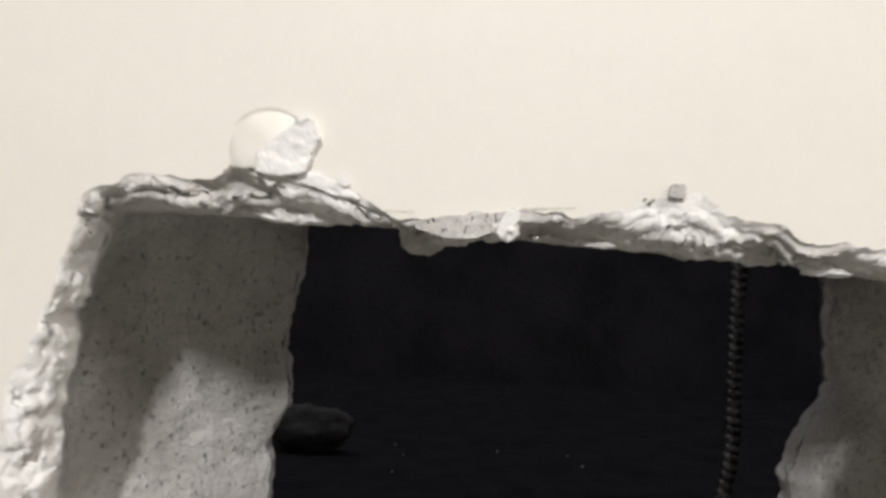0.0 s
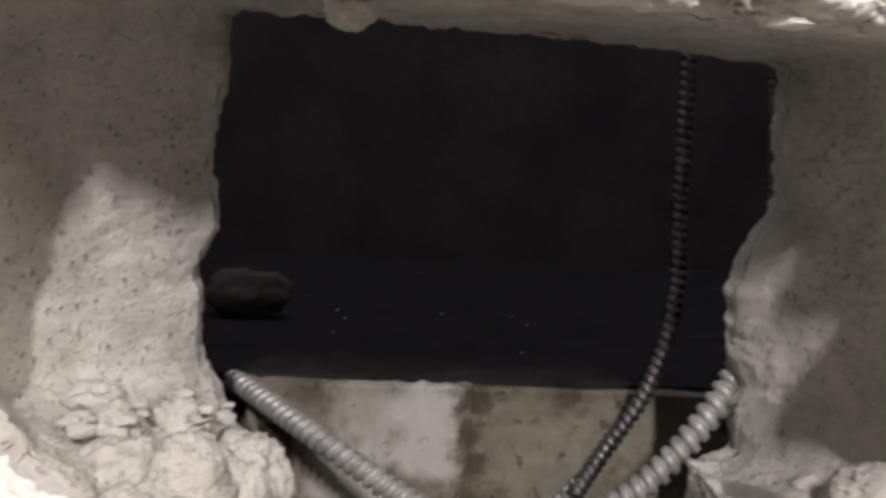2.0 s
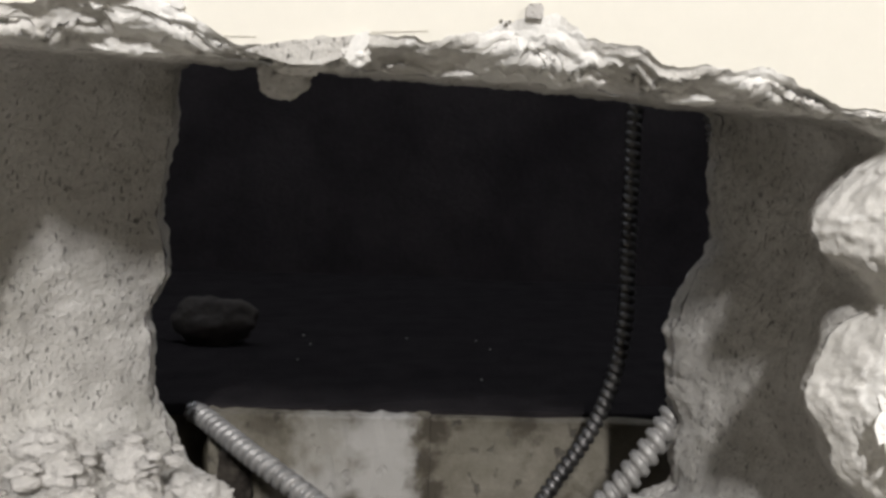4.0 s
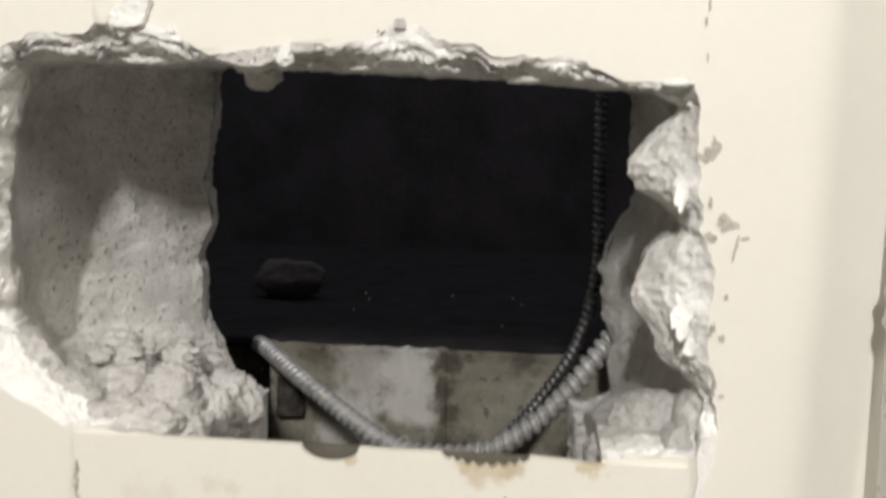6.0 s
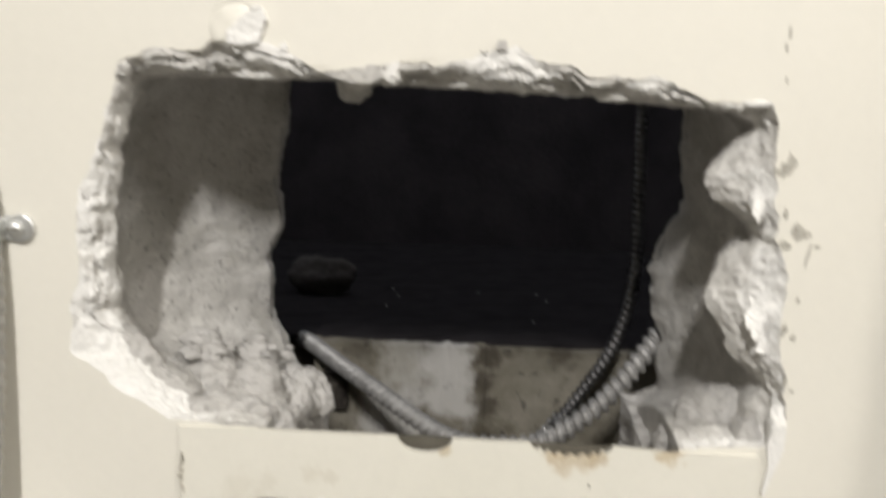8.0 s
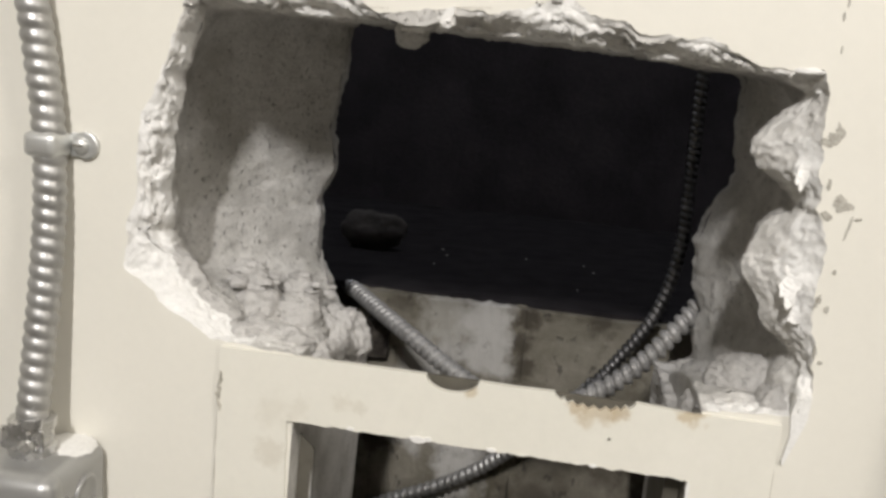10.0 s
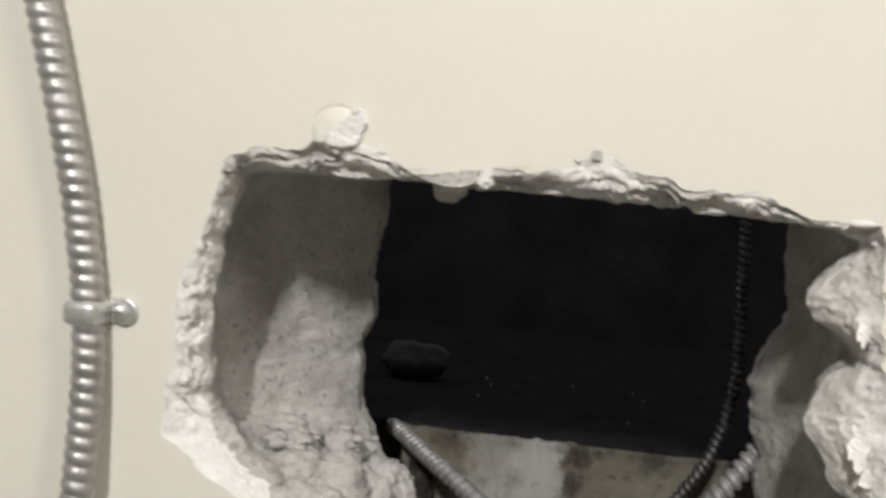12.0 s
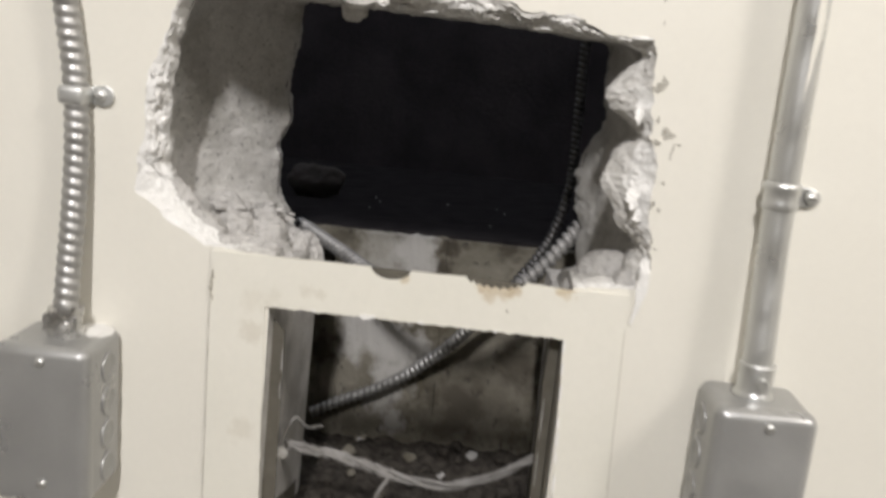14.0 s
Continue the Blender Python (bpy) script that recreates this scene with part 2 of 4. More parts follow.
def sweep(points, radius, step=0.002, segs=14, turn=None, pitch=0.004, ridge=0.0, wobble=0.0, strip=False):
    """A tube along a curve; with a ridge it is wound like flexible conduit."""
    path = spline(points, step)
    b = bmesh.new()
    up, rings, run = Vector((0.31, 0.2, 0.9)), [], 0.0
    for k, q in enumerate(path):
        d = (path[min(k + 1, len(path) - 1)] - path[max(k - 1, 0)]).normalized()
        up = (up - d * up.dot(d)).normalized()
        side = d.cross(up)
        ring = []
        for j in range(segs):
            a = 2 * math.pi * j / segs
            r = radius
            if ridge:
                ph = (run / pitch + j / segs) % 1.0
                r *= 1 - ridge * (max(0.0, 1 - abs(2 * ph - 1) / 0.55) ** 0.7 if strip else 1 - abs(math.sin(math.pi * ph)))
            if wobble:
                r *= 1 + wobble * noise.noise(q * 180 + Vector((j, 0, 0)))
            ring.append(b.verts.new(q + r * (math.cos(a) * up + math.sin(a) * side)))
        rings.append(ring)
        run += step
    for lo, hi in zip(rings, rings[1:]):
        for j in range(segs):
            b.faces.new((lo[j], lo[(j + 1) % segs], hi[(j + 1) % segs], hi[j]))
    b.faces.new(rings[0][::-1]), b.faces.new(rings[-1])
    return b


def lump(place, size, seed, rough=0.35, detail=4, squash=(1, 1, 1), grain=1.0, crack=0.16, grit=0.0):
    """A broken lump: a ball cut up by coarse and fine noise."""
    b = bmesh.new()
    bmesh.ops.create_icosphere(b, subdivisions=detail, radius=1)
    off = Vector((seed * 3.1, seed * 1.7, seed * 5.3))
    for v in b.verts:
        n = v.co.normalized()
        r = 1 + rough * noise.noise(n * 1.1 * grain + off) + rough * 0.45 * noise.noise(n * 2.6 * grain + off) + crack * (noise.ridged_multi_fractal(n * 1.9 * grain + off, 0.9, 2.2, 4, 1.0, 2.0) - 1) + 0.05 * noise.fractal(n * 7 + off, 0.7, 2.1, 4)
        r += grit * noise.fractal(n * 14 + off, 0.6, 2.2, 3) if grit else 0.0
        v.co = Vector(place) + Vector([c * s * size for c, s in zip(n * r, squash)])
    return b


def plate(outline, y0, y1, uneven=0.0, seed=0):
    """A flat piece with the given (x, z) outline between two depths."""
    b = bmesh.new()
    front, back = [], []
    for k, (x, z) in enumerate(outline):
        dx, dz = (uneven * noise.noise(Vector((k * 1.37, seed, 0.5))), uneven * noise.noise(Vector((seed, k * 1.37, 7.5))))
        front.append(b.verts.new((x + dx, y0, z + dz)))
        back.append(b.verts.new((x + dx, y1, z + dz)))
    b.faces.new(front), b.faces.new(back[::-1])
    n = len(front)
    for k in range(n):
        b.faces.new((front[(k + 1) % n], front[k], back[k], back[(k + 1) % n]))
    bmesh.ops.recalc_face_normals(b, faces=b.faces[:])
    return b


# ---------------------------------------------------------------- the broken wall
THICK = 0.122


def soffit(x):
    return 1.3690 - 0.034 * max(x, -0.02) if x < 0.1 else 1.3655 - 0.08 * (x - 0.1)


# Each row: paint edge, rim, half depth and rear edge of the hole, as (x, z).
LEFT = [
    ((-0.024, 1.2305), (-0.024, 1.2305), (-0.024, 1.2260), (-0.022, 1.2050)),
    ((-0.0640, 1.2330), (-0.053, 1.2335), (-0.056, 1.2380), (-0.038, 1.2150)),
    ((-0.0830, 1.2455), (-0.064, 1.2450), (-0.080, 1.2440), (-0.046, 1.2300)),
    ((-0.0985, 1.2585), (-0.077, 1.2580), (-0.094, 1.2520), (-0.0505, 1.2470)),
    ((-0.0985, 1.2775), (-0.0865, 1.2740), (-0.099, 1.2750), (-0.0515, 1.2770)),
    ((-0.0955, 1.3190), (-0.0880, 1.3150), (-0.101, 1.3150), (-0.0490, 1.3120)),
    ((-0.0878, 1.3430), (-0.0850, 1.3395), (-0.097, 1.3410), (-0.045, 1.3350)),
    ((-0.0849, 1.3554), (-0.0810, 1.3500), (-0.091, 1.3530), (-0.0445, 1.3480)),
    ((-0.0788, 1.3630), (-0.0775, 1.3590), (-0.083, 1.3620), (-0.044, 1.3580)),
    ((-0.0745, 1.3735), (-0.0755, 1.3670), (-0.074, 1.3680), (-0.043, 1.3690)),
]
TOP = [(-0.067, 1.378), (-0.0568, 1.3776), (-0.0529, 1.3762), (-0.0482, 1.3772), (-0.043, 1.3808), (-0.030, 1.3818), (-0.0236, 1.3816), (-0.0172, 1.3794),
       (-0.0104, 1.3755), (-0.003, 1.3718), (0.010, 1.3705), (0.0287, 1.374), (0.0380, 1.3748), (0.0440, 1.3738), (0.0492, 1.3760), (0.0560, 1.3768), (0.0600, 1.3775),
       (0.0630, 1.3806), (0.0690, 1.3815), (0.0745, 1.3800), (0.0790, 1.3762), (0.0850, 1.3765), (0.0910, 1.3752), (0.0977, 1.3706), (0.1070, 1.3712), (0.1140, 1.3706),
       (0.1214, 1.3728), (0.1316, 1.3680), (0.1496, 1.362)]
RIGHT = [
    ((0.1640, 1.3640), (0.1600, 1.3570), (0.1600, 1.3590), (0.1590, 1.3610)),
    ((0.1665, 1.3560), (0.1630, 1.3541), (0.1655, 1.3500), (0.1585, 1.3480)),
    ((0.1672, 1.3480), (0.1542, 1.3471), (0.1680, 1.3440), (0.1580, 1.3420)),
    ((0.1676, 1.3370), (0.1445, 1.3352), (0.1700, 1.3340), (0.1578, 1.3300)),
    ((0.1680, 1.3280), (0.1475, 1.3279), (0.1690, 1.3250), (0.1575, 1.3220)),
    ((0.1685, 1.3200), (0.1567, 1.3205), (0.1690, 1.3170), (0.1590, 1.3139)),
    ((0.1700, 1.3125), (0.1685, 1.3123), (0.1690, 1.3110), (0.1590, 1.3060)),
    ((0.1735, 1.3085), (0.1550, 1.3065), (0.1680, 1.3040), (0.1540, 1.2990)),
    ((0.1745, 1.2990), (0.1512, 1.2955), (0.1675, 1.2930), (0.1490, 1.2880)),
    ((0.1750, 1.2870), (0.1492, 1.2866), (0.1670, 1.2840), (0.1462, 1.2783)),
    ((0.1758, 1.2760), (0.1578, 1.2735), (0.1680, 1.2700), (0.1470, 1.2640)),
    ((0.1764, 1.2650), (0.1611, 1.2643), (0.1690, 1.2600), (0.1485, 1.2540)),
    ((0.1775, 1.2540), (0.1760, 1.2534), (0.1700, 1.2500), (0.1515, 1.2420)),
    ((0.1785, 1.2450), (0.1700, 1.2460), (0.1660, 1.2420), (0.1520, 1.2300)),
    ((0.1775, 1.2340), (0.1680, 1.2350), (0.1600, 1.2300), (0.1520, 1.2150)),
    ((0.1400, 1.2305), (0.1400, 1.2320), (0.1400, 1.2260), (0.1390, 1.2030)),
]
rows = list(LEFT)
rows += [((x, z), (x, soffit(x) - 0.0012), (x, soffit(x)), (min(max(x, -0.040), 0.150), soffit(x) + 0.001)) for x, z in TOP]
rows += RIGHT
rows += [((0.140, 1.02),) * 4, ((-0.027, 1.02),) * 4]
square = {0, len(rows) - 3, len(rows) - 2, len(rows) - 1}
right_side = range(len(LEFT) + len(TOP) + 1, len(rows) - 3)

# Even samples along the loop, the natural corners softened.
SPACING = 0.0010
loop, hard = [], []
for k, row in enumerate(rows):
    nxt = rows[(k + 1) % len(rows)]
    n = max(2, int(math.dist(row[0], nxt[0]) / SPACING))
    for j in range(n):
        f = j / n
        y_rim = 0.0175 if k in right_side else 0.016
        loop.append([Vector((a[0] + (b[0] - a[0]) * f, y, a[1] + (b[1] - a[1]) * f))
                     for a, b, y in zip(row, nxt, (0.0, y_rim, 0.062, THICK))])
        hard.append(k in square and not (k == 0 or (k == len(rows) - 4)))
for _ in range(5):
    old = [[v.copy() for v in ring] for ring in loop]
    N = len(loop)
    for i in range(N):
        if not hard[i] and not hard[i - 1]:
            for r in range(4):
                loop[i][r] = (old[i - 1][r] + 2 * old[i][r] + old[(i + 1) % N][r]) / 4
N = len(loop)
centre = Vector((0.045, 0, 1.28))
rag = [[Vector() for _ in range(4)] for _ in range(N)]
for i, ring in enumerate(loop):
    if hard[i]:
        continue
    for r, amp in ((0, 1.0), (1, 0.5 if ring[0].z > 1.352 else 1.3), (2, 0.3), (3, 0.4 if ring[0].z > 1.352 else 1.2)):
        p = ring[r]
        out = (p - centre)
        out.y = 0
        out.normalize()
        q = p * 1.0 + Vector((0, r * 3.7, 0))
        rough_edge = 0.0022 * noise.noise(q * 95) + 0.0013 * noise.noise(q * 260) + 0.0005 * noise.noise(q * 700)
        if r == 3 and ring[0].z < 1.352:
            rough_edge = 0.0034 * noise.noise(q * 42) + 0.0016 * noise.noise(q * 110) + 0.0004 * noise.noise(q * 420)
        elif r < 2 and ring[0].x < -0.070 and ring[0].z < 1.375:
            rough_edge = 0.0042 * noise.noise(q * 58 + Vector((4.3, 0, 0))) + 0.0012 * noise.noise(q * 190) + 0.0004 * noise.noise(q * 650)
        rag[i][r] = out * amp * rough_edge
        if r == 0:
            ring[0] = p + rag[i][0]


def whiteness(x):
    """How much of the break along the top is bare white plaster that stands forward."""
    return math.exp(-((x + 0.022) / 0.013) ** 2) + math.exp(-((x - 0.067) / 0.013) ** 2) + 0.5 * math.exp(-((x - 0.118) / 0.008) ** 2)


def terrace(b, c, f, flat):
    """A place on the broken slope between paint edge b and rim c: irregular pale ledges with dark drops between, in patches."""
    along = b.z if b.x < -0.074 else b.x
    steps = 3.0 if b.x < -0.074 else min(4.0, max(1.5, (b.z - c.z) / 0.0034))
    pale = 0.5 if b.x < -0.074 else whiteness(b.x)
    flat = Vector((flat.x, b.y + (flat.y - b.y) * min(1.0, f) ** (1.2 * pale), flat.z))
    p = Vector((along * 95, f * 2.6, 5.2 + steps * 0.1))
    ramp_in = math.sin(math.pi * min(1.0, f))
    u = f * steps + ramp_in * (1.5 * noise.noise(p) + 1.0 * noise.noise(p * 2.3) + 0.5 * noise.noise(p * 5.1))
    u = min(max(u, 0.0), steps)
    n = math.floor(u)
    g = u - n
    out = min(1.0, (n + min(1.0, g / 0.7)) / steps)
    deep = min(1.0, (n + max(0.0, (g - 0.55) / 0.45)) / steps) ** (1.8 + 2.0 * pale)
    stepped = Vector((b.x + (c.x - b.x) * out, b.y + (c.y - b.y) * deep, b.z + (c.z - b.z) * out))
    return flat.lerp(stepped, min(1.0, max(0.0, 0.45 + 1.3 * noise.noise(p * 0.8 + Vector((9.1, 0, 0))))))


def chunks(p):
    """Height of broken chunks with sharp steps between them, each face tilted its own way."""
    h = 0.0
    for size, amount in ((105, 1.0), (230, 0.5), (520, 0.2)):
        q = Vector((p.x, p.y * 1.2, p.z * 1.5)) * size + Vector((0.4, 0.3, 0.4)) * noise.noise(p * size * 0.9)
        near = noise.voronoi(q)[1][0]
        lean = noise.noise_vector(near * 5.3)
        h += amount * (1.6 * noise.noise(near * 3.7) + (q - near).dot(lean) * 0.9)
    return h


def depth_curve(i, t):
    """The place at t (0 at the paint, 3 at the rear) on the smooth way inward."""
    ring, o = loop[i], rag[i]
    if t > 3:
        return ring[3] + o[3] + Vector((0.0, 0.010 * (t - 3), 0.0))
    k = min(int(t), 2)
    f = t - k
    b, c = ring[k], ring[k + 1]
    a = ring[k - 1] if k else 2 * b - c
    d = ring[k + 2] if k < 2 else 2 * c - b
    v = 0.5 * (2 * b + (c - a) * f + (2 * a - 5 * b + 4 * c - d) * f * f + (3 * b - a - 3 * c + d) * f ** 3)
    if k == 0:
        v = v.lerp(b.lerp(c, f), 0.7)
        if b.z > 1.255 and b.x < 0.155:
            v = v.lerp(terrace(b, c, f, v), min(1.0, (b.z - 1.255) / 0.025))
    near, far = ((0.0, f), ((1 - f) ** 3, f ** 3), ((1 - f) ** 3, f ** 10))[k]
    return v + o[k] * near + o[k + 1] * far


def reveal_strip(t0, t1, count, amp):
    b = bmesh.new()
    grid = []
    for k in range(count + 1):
        t = t0 + (t1 - t0) * k / count
        grid.append([b.verts.new(depth_curve(i, t)) for i in range(N)])
    for lo, hi in zip(grid, grid[1:]):
        for i in range(N):
            b.faces.new((lo[i], lo[(i + 1) % N], hi[(i + 1) % N], hi[i]))
    b.normal_update()
    moves = []
    for k, line in enumerate(grid):
        edge = 0.0 if (k == 0 and t0 == 0) else 1.0
        if (k == count and t1 < 3) or (k == 0 and t0 == 1):
            edge = 0.35
        for i, v in enumerate(line):
            a = 0.0 if hard[i] else amp * edge
            p = v.co
            h = 0.9 * noise.fractal(p * 70, 1.0, 2.0, 3) + 0.55 * noise.ridged_multi_fractal(p * 160, 0.9, 2.1, 4, 1.0, 2.0) - 0.6
            h += 0.3 * noise.noise(p * 600)
            if t0 == 0:
                q = Vector((p.x * 110, p.y * 200, p.z * 260)) if p.z > 1.357 else Vector((p.x * 120, p.y * 120, p.z * 75))
                h = 0.62 * chunks(p) + 0.25 * noise.fractal(q, 0.9, 2.1, 4) + 0.15 * noise.noise(p * 900)
                h *= math.sin(math.pi * min(0.93, 0.06 + 0.87 * k / count))
                if p.x > 0.144 and p.z < 1.357:
                    h = (0.35 * chunks(p) + 0.5 * noise.noise(p * 80) + 0.45 * (noise.ridged_multi_fractal(p * 150, 0.9, 2.1, 4, 1.0, 2.0) - 1) + 0.5 * noise.fractal(p * 420, 0.9, 2.1, 3)) * math.sin(math.pi * min(0.93, 0.12 + 0.81 * k / count))
                elif p.x < -0.045 and p.z < 1.285:
                    low = (0.9 * noise.noise(p * 62) + 0.25 * chunks(p) + 0.4 * noise.fractal(p * 380, 0.9, 2.1, 3)) * math.sin(math.pi * min(0.93, 0.12 + 0.81 * k / count))
                    h = low + (h - low) * min(1.0, max(0.0, (p.z - 1.262) / 0.023))
            moves.append((v, v.normal * a * h))
    for v, m in moves:
        v.co += m
    return b


def sheet(outline, lo, hi, y, flip=False):
    """A flat sheet at depth y between two corners (x, z), with an outline cut out."""
    b = bmesh.new()
    edges = []
    for pts in ([(lo[0], lo[1]), (hi[0], lo[1]), (hi[0], hi[1]), (lo[0], hi[1])], [(p.x, p.z) for p in outline]):
        vs = [b.verts.new((x, y, z)) for x, z in pts]
        edges += [b.edges.new((vs[k], vs[(k + 1) % len(vs)])) for k in range(len(vs))]
    bmesh.ops.triangle_fill(b, edges=edges, use_beauty=True, use_dissolve=False)
    bmesh.ops.recalc_face_normals(b, faces=b.faces[:])
    return b


wall = part("wall_north", sheet([r[0] for r in loop], (-1.6, 0.0), (1.7, 2.5), 0.0), paint)
tagged(wall, "cream painted block wall with a ragged hole knocked through it", "wall", kind="structure")
part("wall_back", sheet([r[3] + o[3] for r, o in zip(loop, rag)], (-1.6, 0.0), (1.7, 2.5), THICK), cavity_shade, wall, "dark rear face of the wall")
for lo, hi in (((-1.6, 0.001, 2.488), (1.7, THICK - 0.001, 2.5)), ((-1.6, 0.001, 0.0), (-1.588, THICK - 0.001, 2.486)), ((1.688, 0.001, 0.0), (1.7, THICK - 0.001, 2.486))):
    part("wall_edge", block(lo, hi), concrete, wall, "plain edge of the wall")
rim = part("broken_rim", reveal_strip(0.0, 1.0, 46, 0.0019), plaster, wall, "broken white and grey plaster edge", smooth=True)
rim.data.materials.append(white_plaster)
rim.data.materials.append(mortar)
for face in rim.data.polygons:
    p = face.center
    low = p.x < -0.045 and p.z < 1.268
    lip = low and p.y < 0.0105 + 0.004 * noise.noise(p * 130) + 0.002 * noise.noise(p * 380)
    bare = 0.55 * noise.noise(p * 120) + 0.3 * noise.noise(p * 320)
    bare += 0.75 * whiteness(p.x) if p.z > 1.357 else 0.30 if p.x < -0.075 else -0.12
    bare += 0.5 if p.x > 0.160 and p.z < 1.345 else 0.0
    if p.z > 1.357 and p.x < -0.030:
        bare = 0.75 * noise.noise(Vector((p.x * 70, p.y * 160, p.z * 260))) + 0.3 * noise.noise(p * 420) - 0.22
    if p.x > 0.142 and p.z < 1.357:
        bare = 0.9 if p.y < 0.0085 + 0.006 * noise.noise(p * 85) and p.z + 0.004 * noise.noise(p * 140) < 1.338 else 0.0
    face.material_index = 1 if lip else 2 if low else 1 if bare > 0.20 else 0
part("rear_edge", reveal_strip(3.0, 4.0, 12, 0.0014), concrete, wall, "broken rear edge of the block", smooth=True)
part("reveal", reveal_strip(1.0, 3.0, 70, 0.0011), concrete, wall, "rough grey concrete block inside the hole", smooth=True)

for name, lo, hi, mat, label in (
        ("floor", (-1.6, -3.2, -0.1), (1.7, 0.0, 0.0), room_floor, "plain grey floor of the room"),
        ("ceiling", (-1.6, -3.2, 2.5), (1.7, 0.0, 2.6), room_white, "plain white ceiling of the room"),
        ("wall_west", (-1.7, -3.2, 0.0), (-1.6, 0.7, 2.5), room_white, "plain pale painted side wall"),
        ("wall_east", (1.7, -3.2, 0.0), (1.8, 0.7, 2.5), room_white, "plain pale painted side wall"),
        ("wall_south", (-1.6, -3.3, 0.0), (1.7, -3.2, 2.5), room_white, "plain pale painted wall behind"),
        ("cavity_wall", (-1.6, 0.62, 0.0), (1.7, 0.70, 2.5), cavity_shade, "wall deep in the cavity, its shade put into the colour"),
        ("cavity_floor", (-1.6, THICK, -0.1), (1.7, 0.70, 0.0), cavity_shade, "dark floor of the wall cavity")):
    tagged(part(name, block(lo, hi), mat), label, "ceiling" if "ceil" in name or "top" in name else "floor" if "floor" in name else "wall", kind="structure")

# ---------------------------------------------------------------- inside the cavity
LEDGE = 1.2005


def rough_block(lo, hi, seed, amp=0.0018, cuts=26):
    b = block(lo, hi, 0.0012, 2)
    bmesh.ops.subdivide_edges(b, edges=[e for e in b.edges if e.calc_length() > 0.02], cuts=cuts, use_grid_fill=True)
    b.normal_update()
    for v, m in [(v, v.normal * amp * noise.fractal(v.co * 120 + Vector((seed, 0, 0)), 1.0, 2.0, 4)) for v in b.verts]:
        v.co += m
    return b


inner = thing("inner_wall", "stained grey masonry stub wall behind the hole, cracked upright", "wall", kind="structure")
part("stone", rough_block((-0.052, 0.235, 0.70), (0.0622, 0.30, LEDGE), 1), stained, inner)
part("stone", rough_block((0.0617, 0.2362, 0.70), (0.60, 0.30, LEDGE - 0.0005), 2), stained, inner)
part("stone", rough_block((-0.60, 0.262, 0.70), (-0.0525, 0.30, LEDGE - 0.006), 3), stained, inner)
part("stone", rough_block((-0.046, 0.228, 1.155), (-0.0285, 0.240, 1.182), 4, cuts=8), rubble, inner)
part("ledge_dust", rough_block((-0.60, 0.243, LEDGE - 0.004), (0.60, 0.618, LEDGE + 0.002), 5, 0.002), dust, inner, "dust on the ledge, shade put into its near-black colour")


def blob_outline(cx, cz, rx, rz, seed, count=40, rag=0.35):
    out = []
    for k in range(count):
        a = 2 * math.pi * k / count
        r = 1 + rag * noise.fractal(Vector((math.cos(a) * 1.5 + seed, math.sin(a) * 1.5, seed)), 1.0, 2.0, 4)
        out.append((cx + rx * r * math.cos(a), cz + rz * r * math.sin(a)))
    return out


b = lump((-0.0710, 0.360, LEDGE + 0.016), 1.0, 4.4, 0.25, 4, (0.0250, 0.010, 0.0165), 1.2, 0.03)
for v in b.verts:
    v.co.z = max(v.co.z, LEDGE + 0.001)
part("broken_block", b, dark_grey_lump, inner, "dark broken lump on the ledge", True)
for k in range(7):
    x, y = random.uniform(-0.07, 0.14), random.uniform(0.25, 0.40)
    s = random.uniform(0.0004, 0.0010)
    part("crumb", lump((x, y, LEDGE + 0.003), s, k, 0.3, 1), mortar, inner)

# Rubble in the bottom of the box.
heap = bmesh.new()
bmesh.ops.create_grid(heap, x_segments=70, y_segments=70, size=0.5)
for v in heap.verts:
    x, y = 0.05 + v.co.x * 0.24, 0.13 + v.co.y * 0.22
    v.co = Vector((x, y, 1.026 - 0.02 * (y - 0.12) + 0.006 * noise.fractal(Vector((x, y, 0)) * 60, 1.0, 2.0, 5)))
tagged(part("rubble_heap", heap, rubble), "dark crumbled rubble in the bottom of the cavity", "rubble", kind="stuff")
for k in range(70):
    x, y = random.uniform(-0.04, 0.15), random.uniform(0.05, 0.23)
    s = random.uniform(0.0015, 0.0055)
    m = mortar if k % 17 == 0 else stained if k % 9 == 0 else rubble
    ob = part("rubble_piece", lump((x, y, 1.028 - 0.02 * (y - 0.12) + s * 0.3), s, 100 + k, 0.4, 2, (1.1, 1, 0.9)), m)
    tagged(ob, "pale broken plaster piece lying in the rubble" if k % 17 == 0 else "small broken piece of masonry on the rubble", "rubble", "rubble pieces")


# ---------------------------------------------------------------- cables inside
def cable(name, points, radius, pitch, mat, label, ridge=0.30):
    ob = thing(name, label, "conduit")
    part("sheath", sweep(points, radius, pitch / 14, 18, pitch=pitch, ridge=ridge, wobble=0.05, strip=True), mat, ob, smooth=True)
    way = Vector(points[0]) - Vector(points[1])
    part("cut_end", turned([(radius * 0.80, -0.0020), (radius * 0.98, -0.0018), (radius * 1.0, 0.0006), (radius * 0.78, 0.0009), (radius * 0.74, -0.0012)], points[0], way, 20), chrome, ob, "bright cut end", True)
    return ob


